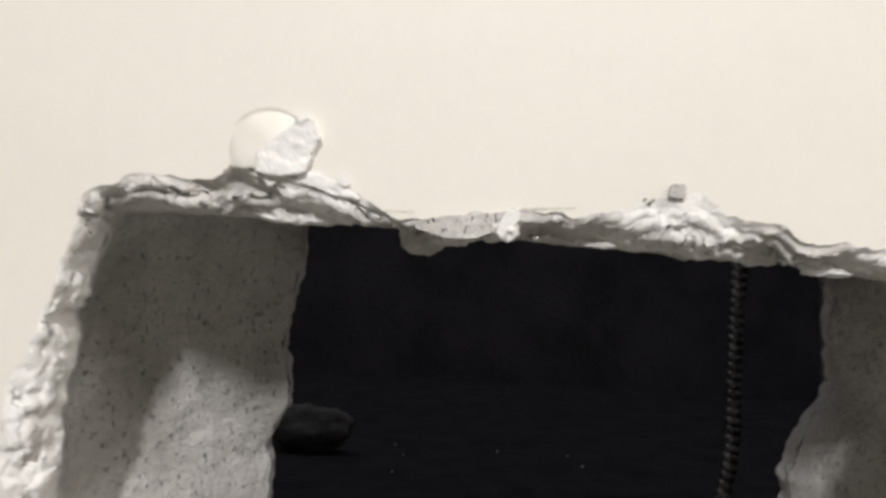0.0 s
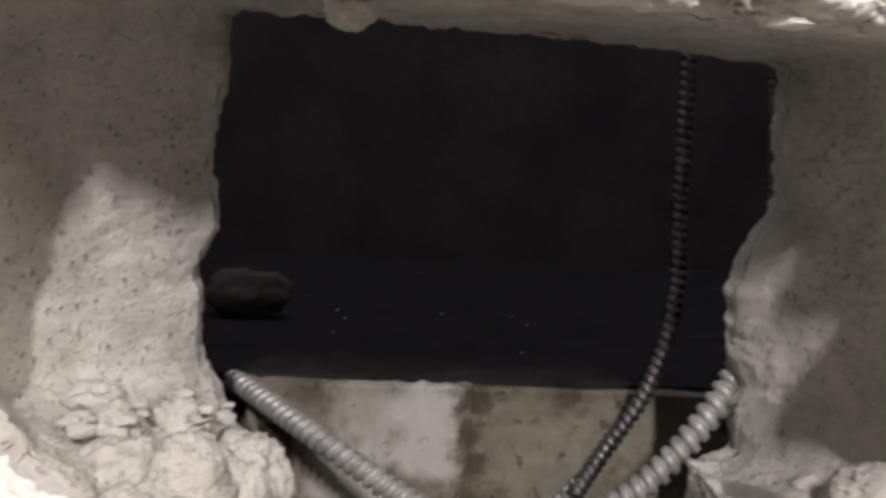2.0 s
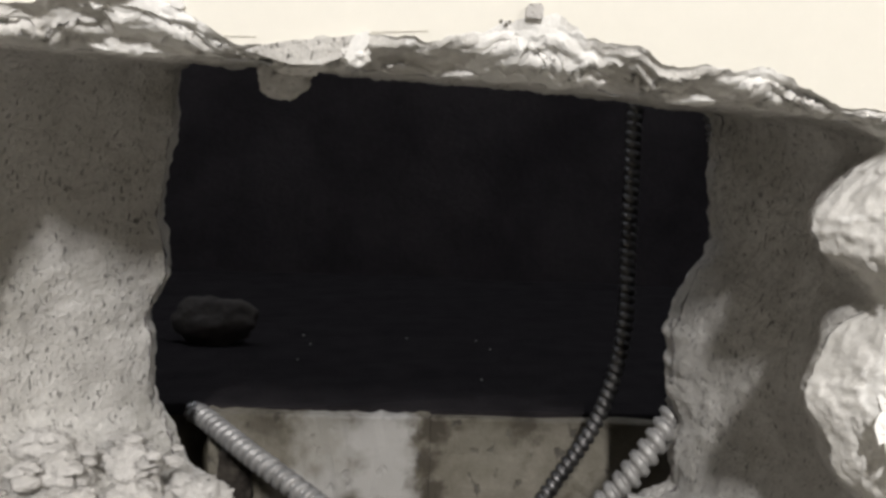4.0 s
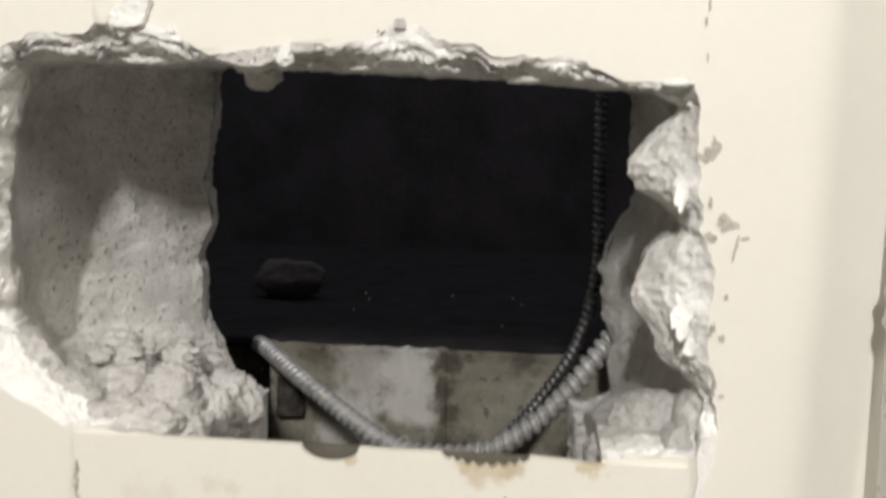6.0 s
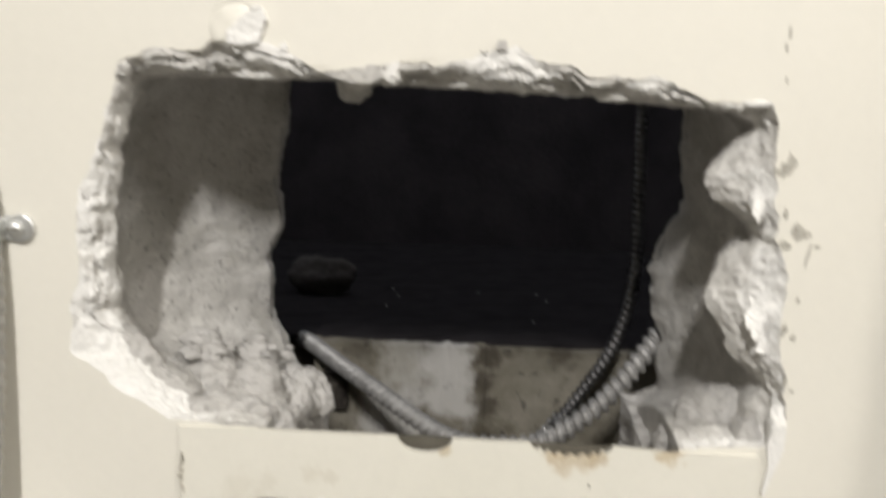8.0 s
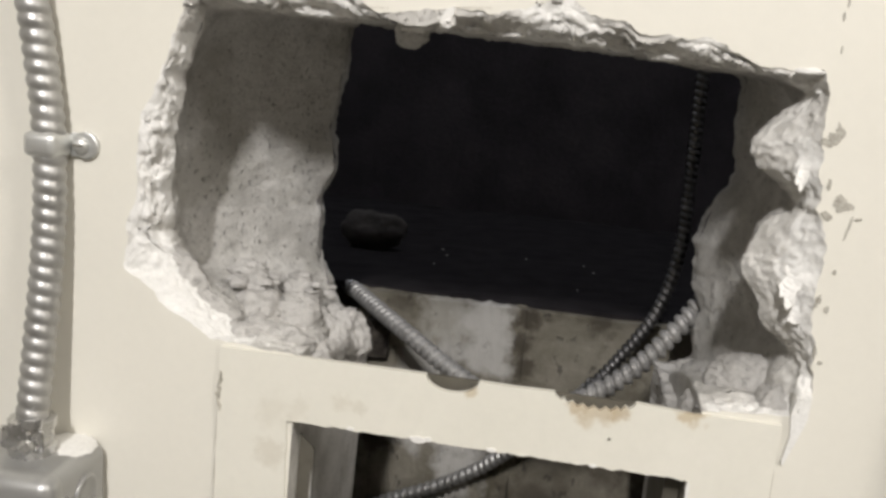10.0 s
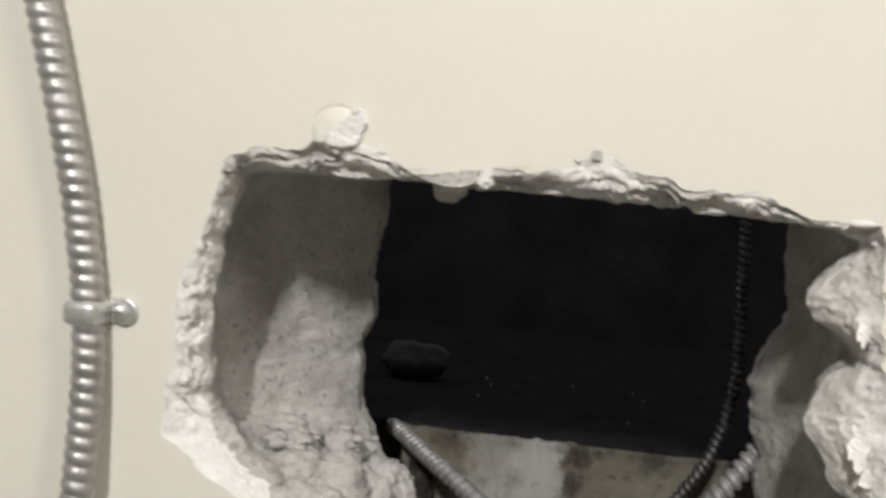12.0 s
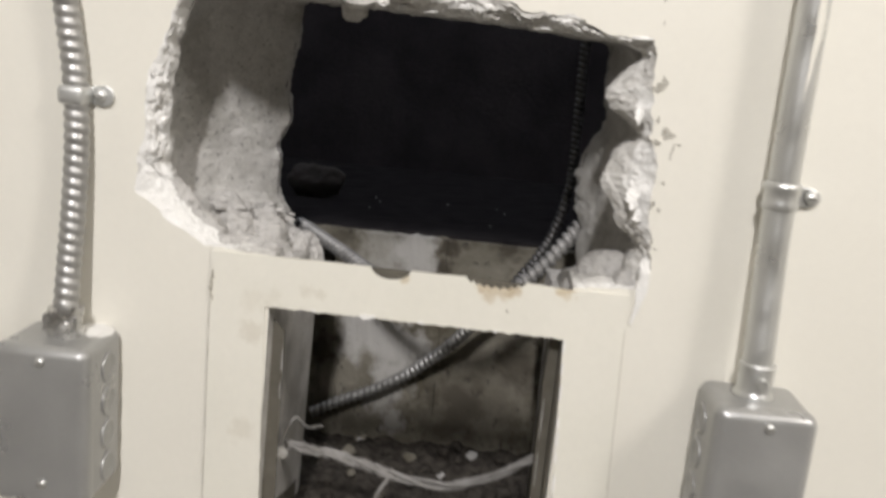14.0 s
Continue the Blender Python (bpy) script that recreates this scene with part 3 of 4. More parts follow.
cable("flexible_conduit", [(-0.0590, 0.2360, 1.2006), (-0.050, 0.2255, 1.2000), (-0.012, 0.178, 1.1940), (0.040, 0.1376, 1.1776),
                           (0.0734, 0.128, 1.1765), (0.099, 0.126, 1.1830), (0.126, 0.126, 1.2050), (0.148, 0.130, 1.2330), (0.172, 0.150, 1.262), (0.205, 0.18, 1.29)],
      0.0055, 0.0056, dusty_flex, "dusty pale flexible metal conduit hanging in a loop", 0.40)
# Upper run of one cable, its shade put into a darker material.
cable("armoured_cable", [(0.150, 0.215, 1.62), (0.150, 0.212, 1.45), (0.1495, 0.210, 1.36), (0.1505, 0.207, 1.30), (0.1495, 0.200, 1.256), (0.1395, 0.196, 1.217),
                         (0.1195, 0.192, 1.185), (0.104, 0.178, 1.170)],
      0.0040, 0.0043, shaded_flex, "thin armoured cable hanging down the cavity, shade put into its colour")
# The same cable continued where it is lit, in a lighter material.
cable("armoured_cable", [(0.1082, 0.186, 1.1724), (0.0963, 0.19, 1.1555), (0.0739, 0.204, 1.1242), (0.0531, 0.216, 1.1013), (0.0384, 0.222, 1.0873), (0.0125, 0.224, 1.0706), (-0.0156, 0.224, 1.0573), (-0.0376, 0.222, 1.0457)],
      0.0049, 0.0056, flex_steel, "lit lower run of the armoured cable across the opening, in a lighter grey")
cable("armoured_cable", [(0.150, 0.160, 1.62), (0.1600, 0.160, 1.42), (0.1668, 0.160, 1.3678), (0.1703, 0.160, 1.3520), (0.176, 0.165, 1.32), (0.185, 0.17, 1.24)],
      0.0035, 0.0032, shaded_flex, "thin dark armoured cable deep in the cavity")

# ---------------------------------------------------------------- the flush panel below the hole
PX0, PX1, PTOP, PBOT = -0.0570, 0.1700, 1.2305, 0.96
OX0, OX1, OTOP, OBOT = -0.0265, 0.1380, 1.2020, 1.03
panel = thing("panel_box", "cream painted flush steel box with an empty opening", "electrical box")


def arc(cx, r, drop, count=14):
    return [(cx - r * math.cos(math.pi * k / count), PTOP - drop * math.sin(math.pi * k / count)) for k in range(count + 1)]


def edged(a, b, amp, seed, count=60):
    """A nearly straight edge from a to b with small nicks."""
    return [(a[0] + (b[0] - a[0]) * k / count + (amp * noise.noise(Vector((k * 0.4, seed, 0))) if abs(b[1] - a[1]) > abs(b[0] - a[0]) else 0),
             a[1] + (b[1] - a[1]) * k / count + (amp * noise.noise(Vector((k * 0.4, seed, 3))) if abs(b[1] - a[1]) <= abs(b[0] - a[0]) else 0)) for k in range(count + 1)]


top_edge = [(PX0, PTOP), *arc(0.0413, 0.0108, 0.0062), (0.066, PTOP - 0.0003)]
for k, (x, z) in enumerate(arc(0.0985, 0.0160, 0.0055, 22)):
    top_edge.append((x, z + (0.0016 if k % 2 and 3 < k < 19 else 0)))
top_edge += [(0.131, PTOP - 0.001), (0.137, PTOP - 0.0018), (0.143, PTOP - 0.001), (PX1, PTOP - 0.001)]
inner_top = edged((OX0, OTOP), (OX1, OTOP - 0.0005), 0.0010, 1, 90)
bar_outline = top_edge + [(PX1, OTOP - 0.0005)] + inner_top[::-1] + [(PX0, OTOP)]
part("face_plate", plate(bar_outline, -0.0016, 0.0012), panel_paint, panel)
part("face_plate", plate([(PX0, OTOP), *edged((OX0, OTOP), (OX0 + 0.003, OBOT), 0.0008, 2), (OX0, PBOT), (PX0, PBOT)], -0.0016, 0.0012), panel_paint, panel)
part("face_plate", plate([(PX1, OTOP - 0.0005), *edged((OX1, OTOP - 0.0005), (OX1 + 0.0085, OBOT), 0.0007, 3), (OX1, PBOT), (PX1 + 0.0075, PBOT)], -0.0016, 0.0012), panel_paint, panel)
part("face_plate", plate([(OX0, OBOT), (OX1, OBOT), (OX1, PBOT), (OX0, PBOT)], -0.0016, 0.0012), panel_paint, panel)
part("inner_flange", plate([(0.015, 1.2085), (0.015, 1.2292), (0.131, 1.2285), (0.131, 1.2085)], 0.0035, 0.0050), dull_steel, panel, "dull grey inner flange")
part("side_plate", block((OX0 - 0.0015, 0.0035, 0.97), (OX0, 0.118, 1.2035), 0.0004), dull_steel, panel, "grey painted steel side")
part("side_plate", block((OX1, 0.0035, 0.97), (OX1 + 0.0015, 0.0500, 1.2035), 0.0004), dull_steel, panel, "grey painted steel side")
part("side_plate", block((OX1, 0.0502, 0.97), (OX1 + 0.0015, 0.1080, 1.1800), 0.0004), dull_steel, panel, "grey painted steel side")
part("folded_lip", plate([(OX0 + 0.0003, 1.192), (OX0 + 0.0085, 1.184), (OX0 + 0.0085, 1.168), (OX0 + 0.0080, 1.04), (OX0 + 0.0003, 1.03)], 0.0130, 0.0142, 0.0006, 3), dull_steel, panel, "bent steel lip")
part("folded_lip", plate([(OX1 - 0.0003, 1.199), (OX1 - 0.0060, 1.197), (OX1 - 0.0065, 1.17), (OX1 - 0.0060, 1.04), (OX1 - 0.0003, 1.03)], 0.0130, 0.0142, 0.0006, 5), dull_steel, panel, "bent steel lip")
for k, (x, z, h) in enumerate(((OX0 + 0.0082, 1.166, 0.007), (OX0 + 0.0079, 1.148, 0.004), (OX1 - 0.0052, 1.150, 0.012), (OX1 - 0.0048, 1.118, 0.009), (OX1 - 0.0055, 1.085, 0.006))):
    part("scratch", plate(blob_outline(x, z, 0.0003, h, 510 + k * 2, 24, 0.8), 0.0122, 0.0132), pale_patch, panel, "bright scratch in the paint")
# Worn bright paint along the right side of the opening, chips at the top edge, one screw hole.
for k in range(9):
    z = 1.195 - 0.013 * k + random.uniform(-0.003, 0.003)
    part("paint_chip", plate(blob_outline(OX1 + 0.0004 + (1.202 - z) * 0.05, z, 0.0007, random.uniform(0.003, 0.007), 70 + k, 18), -0.0024, -0.0012), white_plaster, panel)
for k, (x, z, s) in enumerate(((0.0295, 1.2022, 0.0020), (0.0335, 1.2028, 0.0012), (0.060, 1.2023, 0.0012), (0.101, 1.2020, 0.0010), (0.001, 1.2027, 0.0010))):
    part("paint_chip", plate(blob_outline(x, z, s * 1.6, s * 0.7, 90 + k, 18), -0.0022, -0.0010), white_plaster, panel)
part("screw_hole", turned([(0.0005, 0), (0.0005, 0.0006)], (0.1060, -0.0017, 1.2143), (0, -1, 0), 12), dark_line, panel, "tiny dark hole")
part("seam", plate(edged((PX0 - 0.0002, 1.2130), (PX0 - 0.0004, 0.97), 0.0006, 6, 70) + edged((PX0 - 0.0009, 0.97), (PX0 - 0.0008, 1.2130), 0.0005, 7, 70), -0.0004, 0.0008), seam_dirt, panel, "thin dirty seam")
part("seam", plate(edged((PX1 + 0.0000, 1.2110), (PX1 + 0.0075, 0.97), 0.0004, 8, 70) + edged((PX1 + 0.0079, 0.97), (PX1 + 0.0004, 1.2110), 0.0004, 9, 70), -0.0004, 0.0008), seam_dirt, panel, "thin dirty seam")
for k in range(11):
    z = 1.2185 - 0.0014 * k + random.uniform(-0.0006, 0.0006)
    part("paint_loss", plate(blob_outline(PX0 + 0.0004 + random.uniform(-0.0006, 0.0010), z, random.uniform(0.0003, 0.0009), random.uniform(0.0006, 0.0014), 200 + k * 3, 16, 0.9), -0.0021, -0.0012),
         seam_dirt, panel, "dark chip in the paint")

# Wires lying in the opening.
wires = thing("wire_bundle", "grey twisted wires with taped ends lying in the box", "wires")
WIRE = [(-0.022, 0.050, 1.098), (-0.010, 0.055, 1.0935), (0.006, 0.060, 1.0895), (0.026, 0.060, 1.0850), (0.048, 0.060, 1.0795), (0.070, 0.060, 1.0760), (0.090, 0.062, 1.0770), (0.115, 0.066, 1.0860), (0.138, 0.070, 1.0990)]
for k in range(3):
    tw = [(x + 0.0005 * k, y + 0.0024 * math.cos(i * 1.5 + k * 2.1), z + 0.0022 * math.sin(i * 1.5 + k * 2.1)) for i, (x, y, z) in enumerate(WIRE)]
    part("wire", sweep(tw, 0.0014, 0.002, 10, wobble=0.3), wire_skin, wires)
part("tape", sweep(WIRE[1:5], 0.0029, 0.0015, 14, wobble=0.8), wire_skin, wires, "ragged grey tape")
part("wire", sweep([(-0.024, 0.045, 1.098), (-0.020, 0.05, 1.110), (-0.016, 0.055, 1.114), (-0.010, 0.06, 1.106), (-0.002, 0.07, 1.1035)], 0.0009, 0.002, 8), wire_skin, wires)
part("wire", sweep([(0.047, 0.06, 1.080), (0.040, 0.055, 1.071), (0.036, 0.055, 1.060)], 0.0012, 0.002, 8), wire_skin, wires)
part("wire_nut", lump((-0.0235, 0.046, 1.0935), 0.0042, 7, 0.25, 3, (1, 1, 0.85)), white_plaster, wires, "white wire end cap")

# ---------------------------------------------------------------- mortar lumps and flakes round the hole
ROUNDED = ((-0.0385, 0.046, 1.2325), (0.1605, 0.034, 1.2325))
for k, (p, s, sq) in enumerate((
        ((-0.0385, 0.046, 1.2325), 0.0112, (1.0, 1.0, 1.0)), ((-0.0490, 0.022, 1.2318), 0.0065, (1.1, 1.0, 1.0)), ((-0.0440, 0.062, 1.2210), 0.0140, (1.2, 1.0, 0.9)), ((-0.0290, 0.092, 1.2100), 0.0150, (0.95, 0.9, 1.1)),
        ((-0.0560, 0.040, 1.2340), 0.0115, (1.05, 1, 0.95)), ((-0.0640, 0.060, 1.2400), 0.0085, (1.1, 1, 0.9)),
        ((-0.0500, 0.085, 1.2330), 0.0090, (1.1, 1, 0.9)), ((-0.0270, 0.060, 1.2180), 0.0110, (0.9, 1, 1.1)),
        ((-0.0720, 0.070, 1.2440), 0.0080, (1.2, 1, 0.8)), ((-0.0540, 0.018, 1.2300), 0.0080, (1.1, 1, 0.9)),
        ((-0.0340, 0.020, 1.2270), 0.0090, (1.1, 1, 0.9)),
        ((0.1605, 0.034, 1.2325), 0.0128, (1.12, 1.0, 1.0)), ((0.1530, 0.060, 1.2200), 0.0095, (0.9, 1.2, 1.0)),
        ((0.1470, 0.036, 1.2165), 0.0115, (0.85, 1.5, 1.1)), ((-0.0290, 0.034, 1.2200), 0.0100, (1.1, 1.3, 1.0)), ((0.1690, 0.012, 1.2330), 0.0075, (0.9, 1.0, 1.0)),
        ((0.1490, 0.014, 1.2275), 0.0052, (1.8, 0.9, 0.7)))):
    part("mortar_lump", lump(p, s * 1.05, k * 1.3 + 2, 0.12 if p in ROUNDED else 0.28, 5, sq, 1.3, 0.02 if p[0] > 0.1 else 0.05, 0.06), mortar, wall, "rough grey mortar lump", smooth=True)


b = bmesh.new()
bmesh.ops.create_cube(b, size=1)
bmesh.ops.subdivide_edges(b, edges=b.edges[:], cuts=30, use_grid_fill=True)
b.normal_update()
for v, n in [(v, v.normal.copy()) for v in b.verts]:
    v.co = Vector((0.1462 + 0.0250 * v.co.x, 0.080 + 0.078 * v.co.y, 1.1985 + 0.027 * v.co.z))
    v.co += n * (0.0012 * chunks(v.co) + 0.0016 * noise.fractal(v.co * 130, 0.9, 2.1, 4) - 0.001)
part("mortar_block", b, mortar, wall, "broken corner of grey block", smooth=True)
for k in range(34):
    x, y = random.uniform(-0.076, -0.036), random.uniform(0.035, 0.100)
    w = random.uniform(0.0012, 0.0032)
    z = 1.2455 - 0.16 * (x + 0.076) + random.uniform(-0.004, 0.004) - 0.05 * (y - 0.035)
    part("mortar_lump", lump((x, y, z), w, 300 + k, 0.4, 3, (1.5, 1.2, 0.7), 1.2, 0.1, 0.05), mortar, wall, "crumb of grey mortar", smooth=True)


def flake(cx, cz, w, h, seed, tilt=(0, 0, 0), y=-0.001, thick=0.0008, mat=white_plaster, curl=0.0):
    """A curled scale of paint standing off the wall."""
    b = plate(blob_outline(0, 0, w, h, seed, 22, 0.55), -thick, thick)
    bmesh.ops.triangulate(b, faces=b.faces[:])
    bmesh.ops.subdivide_edges(b, edges=b.edges[:], cuts=2)
    m = pose(cx, y, cz, *tilt)
    for v in b.verts:
        v.co.y += curl * ((v.co.x / w) ** 2 + (v.co.z / h) ** 2) * -0.5 + 0.0006 * noise.noise(v.co * 300 + Vector((seed, 0, 0)))
        v.co = m @ v.co
    return part("paint_flake", b, mat, wall, "broken scale of paint and plaster")


def crumb(x, y, z, rx, ry, rz, seed, mat, label="lump of broken plaster", rough=0.35, detail=4):
    return part("plaster_lump", lump((x, y, z), 1.0, seed, rough, detail, (rx, ry, rz), 1.4), mat, wall, label, smooth=True)


def shard(outline, y0, y1, seed, mat, label, amp=0.0012, mixed=True):
    """A broken slab with an uneven face."""
    b = plate(outline, y0, y1)
    bmesh.ops.triangulate(b, faces=b.faces[:])
    bmesh.ops.subdivide_edges(b, edges=b.edges[:], cuts=5, use_grid_fill=True)
    bmesh.ops.subdivide_edges(b, edges=[e for e in b.edges if e.calc_length() > 0.0007], cuts=1, use_grid_fill=True)
    b.normal_update()
    moves = []
    for v in b.verts:
        moves.append((v, v.normal * amp * (0.7 * chunks(v.co + Vector((seed, 0, 0))) + 0.25 * noise.fractal(v.co * 500, 0.9, 2.1, 3))))
    for v, m in moves:
        v.co += m
    ob = part("plaster_lump", b, mat, wall, label, smooth=True)
    ob.data.materials.append(plaster)
    for face in ob.data.polygons:
        p = face.center
        q = Vector(((p.x * 0.8 + p.z * 0.6) * 90 + seed, p.y * 90, (p.z * 0.8 - p.x * 0.6) * 330))
        face.material_index = 1 if mixed and noise.noise(q) + 0.5 * noise.noise(p * 500) > 0.22 else 0
    return ob


# The blistered paint scale and the bare plaster beside it.
b = bmesh.new()
bmesh.ops.create_uvsphere(b, u_segments=40, v_segments=24, radius=1)
for v in b.verts:
    c = v.co
    v.co = Vector((-0.0325 + 0.0105 * c.x, 0.0006 + 0.0020 * c.y + 0.0003 * noise.noise(c * 2), max(1.3805 + 0.0006 * noise.noise(c * 6), 1.3842 + 0.0110 * c.z + 0.0006 * noise.noise(c * 1.5))))
part("paint_blister", b, paint, wall, "blister of loose cream paint", smooth=True)
ring = [(0.75 + 1.75 * k / 40, 0.00016 * math.sin(math.pi * k / 40) ** 0.5 * (1 + 0.6 * noise.noise(Vector((k * 0.4, 3, 1))))) for k in range(41)]
b = plate([(-0.0325 + (0.0112 + w) * math.cos(a), 1.3842 + (0.0112 + w) * math.sin(a)) for a, w in ring] + [(-0.0325 + (0.0110 - w) * math.cos(a), 1.3842 + (0.0110 - w) * math.sin(a)) for a, w in ring[::-1]], -0.0002, 0.0004)
part("blister_crack", b, faint_line, wall, "fine grey crack round the blister")
shard([(-0.0352, 1.3800), (-0.0350, 1.3846), (-0.0332, 1.3866), (-0.0309, 1.3886), (-0.0257, 1.3928), (-0.0235, 1.3936), (-0.0214, 1.3917), (-0.0202, 1.3889), (-0.0212, 1.3860), (-0.0224, 1.3832), (-0.0236, 1.3806), (-0.0296, 1.3790)],
      -0.0028, 0.0020, 3.3, white_plaster, "bare white plaster beside the blister", 0.0006, False)
shard([(-0.0352, 1.3812), (-0.0326, 1.3766), (-0.0296, 1.3780), (-0.0233, 1.3774), (-0.0162, 1.3753), (-0.0104, 1.3748), (-0.0133, 1.3778), (-0.0172, 1.3789), (-0.0236, 1.3814)],
      -0.0008, 0.0040, 6.1, white_plaster, "ridge of bare white plaster", 0.0009, False)
shard([(-0.0403, 1.3734), (-0.0354, 1.3749), (-0.0297, 1.3734), (-0.0215, 1.3734), (-0.0149, 1.3712), (-0.0115, 1.3690), (-0.0135, 1.3680), (-0.0327, 1.3678), (-0.0368, 1.3692)],
      0.0075, 0.0160, 9.4, white_plaster, "crumbling pale plaster under the ridge", 0.0010)
part("plaster_lump", plate([(-0.0157, 1.3785), (-0.0155, 1.3800), (-0.0134, 1.3811), (-0.0125, 1.3785), (-0.0135, 1.3775)], -0.0014, 0.0020, 0.0003, 4), white_plaster, wall, "small white stub of plaster")
# The wedge of paint that stands off, its torn end white.
# Grey material stands in for the shadowed underside of the wedge.
part("paint_flake", plate([(0.0035, 1.3690), (0.0045, 1.3708), (0.0118, 1.3722), (0.0200, 1.3730), (0.0283, 1.3750), (0.0276, 1.3712), (0.0225, 1.3690), (0.0180, 1.3672), (0.0110, 1.3668)], -0.0012, 0.0030, 0.0005, 2), concrete, wall, "scale of broken paint and plaster, underside shade put into its grey")
part("paint_flake", plate([(0.0232, 1.3690), (0.0246, 1.3728), (0.0256, 1.3742), (0.0284, 1.3750), (0.0288, 1.3722), (0.0270, 1.3706), (0.0262, 1.3692), (0.0245, 1.3682)], -0.0016, 0.0020, 0.0004, 5), white_plaster, wall, "torn white end of the scale")
crumb(0.0255, 0.0005, 1.3700, 0.0034, 0.0022, 0.0030, 11.9, white_plaster)
crumb(0.0130, 0.0050, 1.3670, 0.0060, 0.0035, 0.0022, 12.3, plaster)
b = lump((0.0045, 0.045, 1.3655), 1.0, 3.9, 0.2, 4, (0.0072, 0.0100, 0.0062), 1.2)
part("plaster_tongue", b, concrete, wall, "grey tongue of mortar hanging from the top", smooth=True)
# The broken mound, with its small square stub.
part("paint_flake", plate([(0.0640, 1.3800), (0.0641, 1.3822), (0.0648, 1.3831), (0.0675, 1.3833), (0.0681, 1.3824), (0.0680, 1.3800)], -0.0016, 0.0020, 0.0003, 1), mortar, wall, "small square stub of plaster")
crumb(0.1085, 0.0110, 1.3645, 0.0075, 0.0034, 0.0022, 28.5, white_plaster)
crumb(0.1585, 0.0002, 1.3630, 0.0050, 0.0012, 0.0012, 31.9, white_plaster)
crumb(0.1762, 0.0010, 1.2400, 0.0034, 0.0030, 0.0085, 35.2, white_plaster)
spots = [a[0].lerp(a[1], 0.4) for a in loop if a[0].z > 1.262 and a[0].x < 0.166]
for k in range(22):
    p = random.choice(spots)
    w = random.uniform(0.0006, 0.0014)
    top = p.z > 1.357
    crumb(p.x + random.uniform(-0.001, 0.001), p.y + random.uniform(-0.004, 0.005), p.z + random.uniform(-0.002, 0.002), w * (1.7 if top else 0.9), w, w * (0.7 if top else 1.4),
          90 + k * 0.7, (white_plaster, plaster, plaster)[k % 3], detail=2)
# White bare plaster along the lower left lip and on the right edge.
for k, (x, y, z, w, h) in enumerate(((0.1632, 0.0020, 1.3255, 0.0018, 0.0062), (0.1660, 0.0040, 1.2850, 0.0042, 0.0100), (0.1690, 0.0035, 1.2720, 0.0022, 0.0045), (0.1755, 0.0000, 1.2450, 0.0020, 0.0050))):
    flake(x, z, w, h, 31.0 + k, (-28, 0, -20), y + 0.0006, 0.0006, white_plaster, 0.0015)
part("paint_flake", plate([(0.1745, 1.2440), (0.1790, 1.2430), (0.1788, 1.2330), (0.1760, 1.2240), (0.1725, 1.2130), (0.1718, 1.2150), (0.1735, 1.2260), (0.1725, 1.2340)], -0.0022, 0.0010, 0.0005, 8), white_plaster, wall, "white torn strip of paint")
# Scuffs where the tool bit into the paint.
for k, (x, z, w, h, lean) in enumerate(((0.1690, 1.3384, 0.0022, 0.0015, 20), (0.1712, 1.3400, 0.0022, 0.0022, 35), (0.1727, 1.3422, 0.0014, 0.0026, -10), (0.1778, 1.3162, 0.0030, 0.0022, -25), (0.1766, 1.3180, 0.0015, 0.0020, 0),
                                       (0.1806, 1.3160, 0.0018, 0.0011, -15), (0.1815, 1.3085, 0.0004, 0.0032, 12), (0.1845, 1.3118, 0.0015, 0.0003, -10), (0.1752, 1.2795, 0.0008, 0.0024, 15), (0.1790, 1.2768, 0.0009, 0.0012, 0),
                                       (0.1775, 1.2600, 0.0006, 0.0020, 0), (0.1800, 1.2560, 0.0007, 0.0006, 0), (0.1722, 1.3235, 0.0006, 0.0018, 0), (0.1735, 1.3120, 0.0017, 0.0014, 30), (0.1795, 1.2915, 0.0005, 0.0008, 0))):
    c, q = math.cos(math.radians(lean)), math.sin(math.radians(lean))
    line = [(x + c * u + q * v, z + c * v - q * u) for u, v in blob_outline(0, 0, w, h, 640 + k * 3, 34, 0.75)]
    part("paint_scuff", plate(line, -0.00020 - 0.00004 * k, 0.0004), scuff, wall, "grey scuff in the paint")
# Hairline cracks, specks, a short crack and marks in the paint.
for k, (x0, z0, x1, z1) in enumerate(((-0.0040, 1.3724, 0.0030, 1.3727), (0.0290, 1.3750, 0.0420, 1.3760))):
    part("hairline_crack", plate(edged((x0, z0), (x1, z1), 0.0002, 11 + k, 24) + edged((x1, z1 - 0.00018), (x0, z0 - 0.00018), 0.0002, 13 + k, 24), -0.0002, 0.0003), seam_dirt, wall)
for k, (x, z, w) in enumerate(((0.0586, 1.3790, 0.0004), (0.0598, 1.3782, 0.0005), (0.0606, 1.3790, 0.0003))):
    part("paint_nick", plate(blob_outline(x, z, w, w, 420 + k, 14, 0.6), -0.0003, 0.0004), dark_line, wall)
for k, (x, z, h) in enumerate(((0.1680, 1.3880, 0.0024), (0.1672, 1.3830, 0.0015), (0.1683, 1.3715, 0.0010))):
    part("paint_nick", plate(blob_outline(x, z, 0.0004, h, 400 + k, 16, 0.8), -0.0003, 0.0004), scuff, wall, "grey nick in the paint")


# ---------------------------------------------------------------- the surface boxes and conduits
def screw(place, r, parent, mat=galv):
    s = part("screw", turned([(r, 0), (r, r * 0.35), (r * 0.75, r * 0.7), (r * 0.3, r * 0.8)], place, (0, -1, 0), 20), mat, parent, "bright screw", True)
    x, y, z = place
    part("screw_slot", block((x - r * 0.65, y - r * 0.86, z - r * 0.12), (x + r * 0.65, y - r * 0.70, z + r * 0.12)), dark_line, s)
    return s


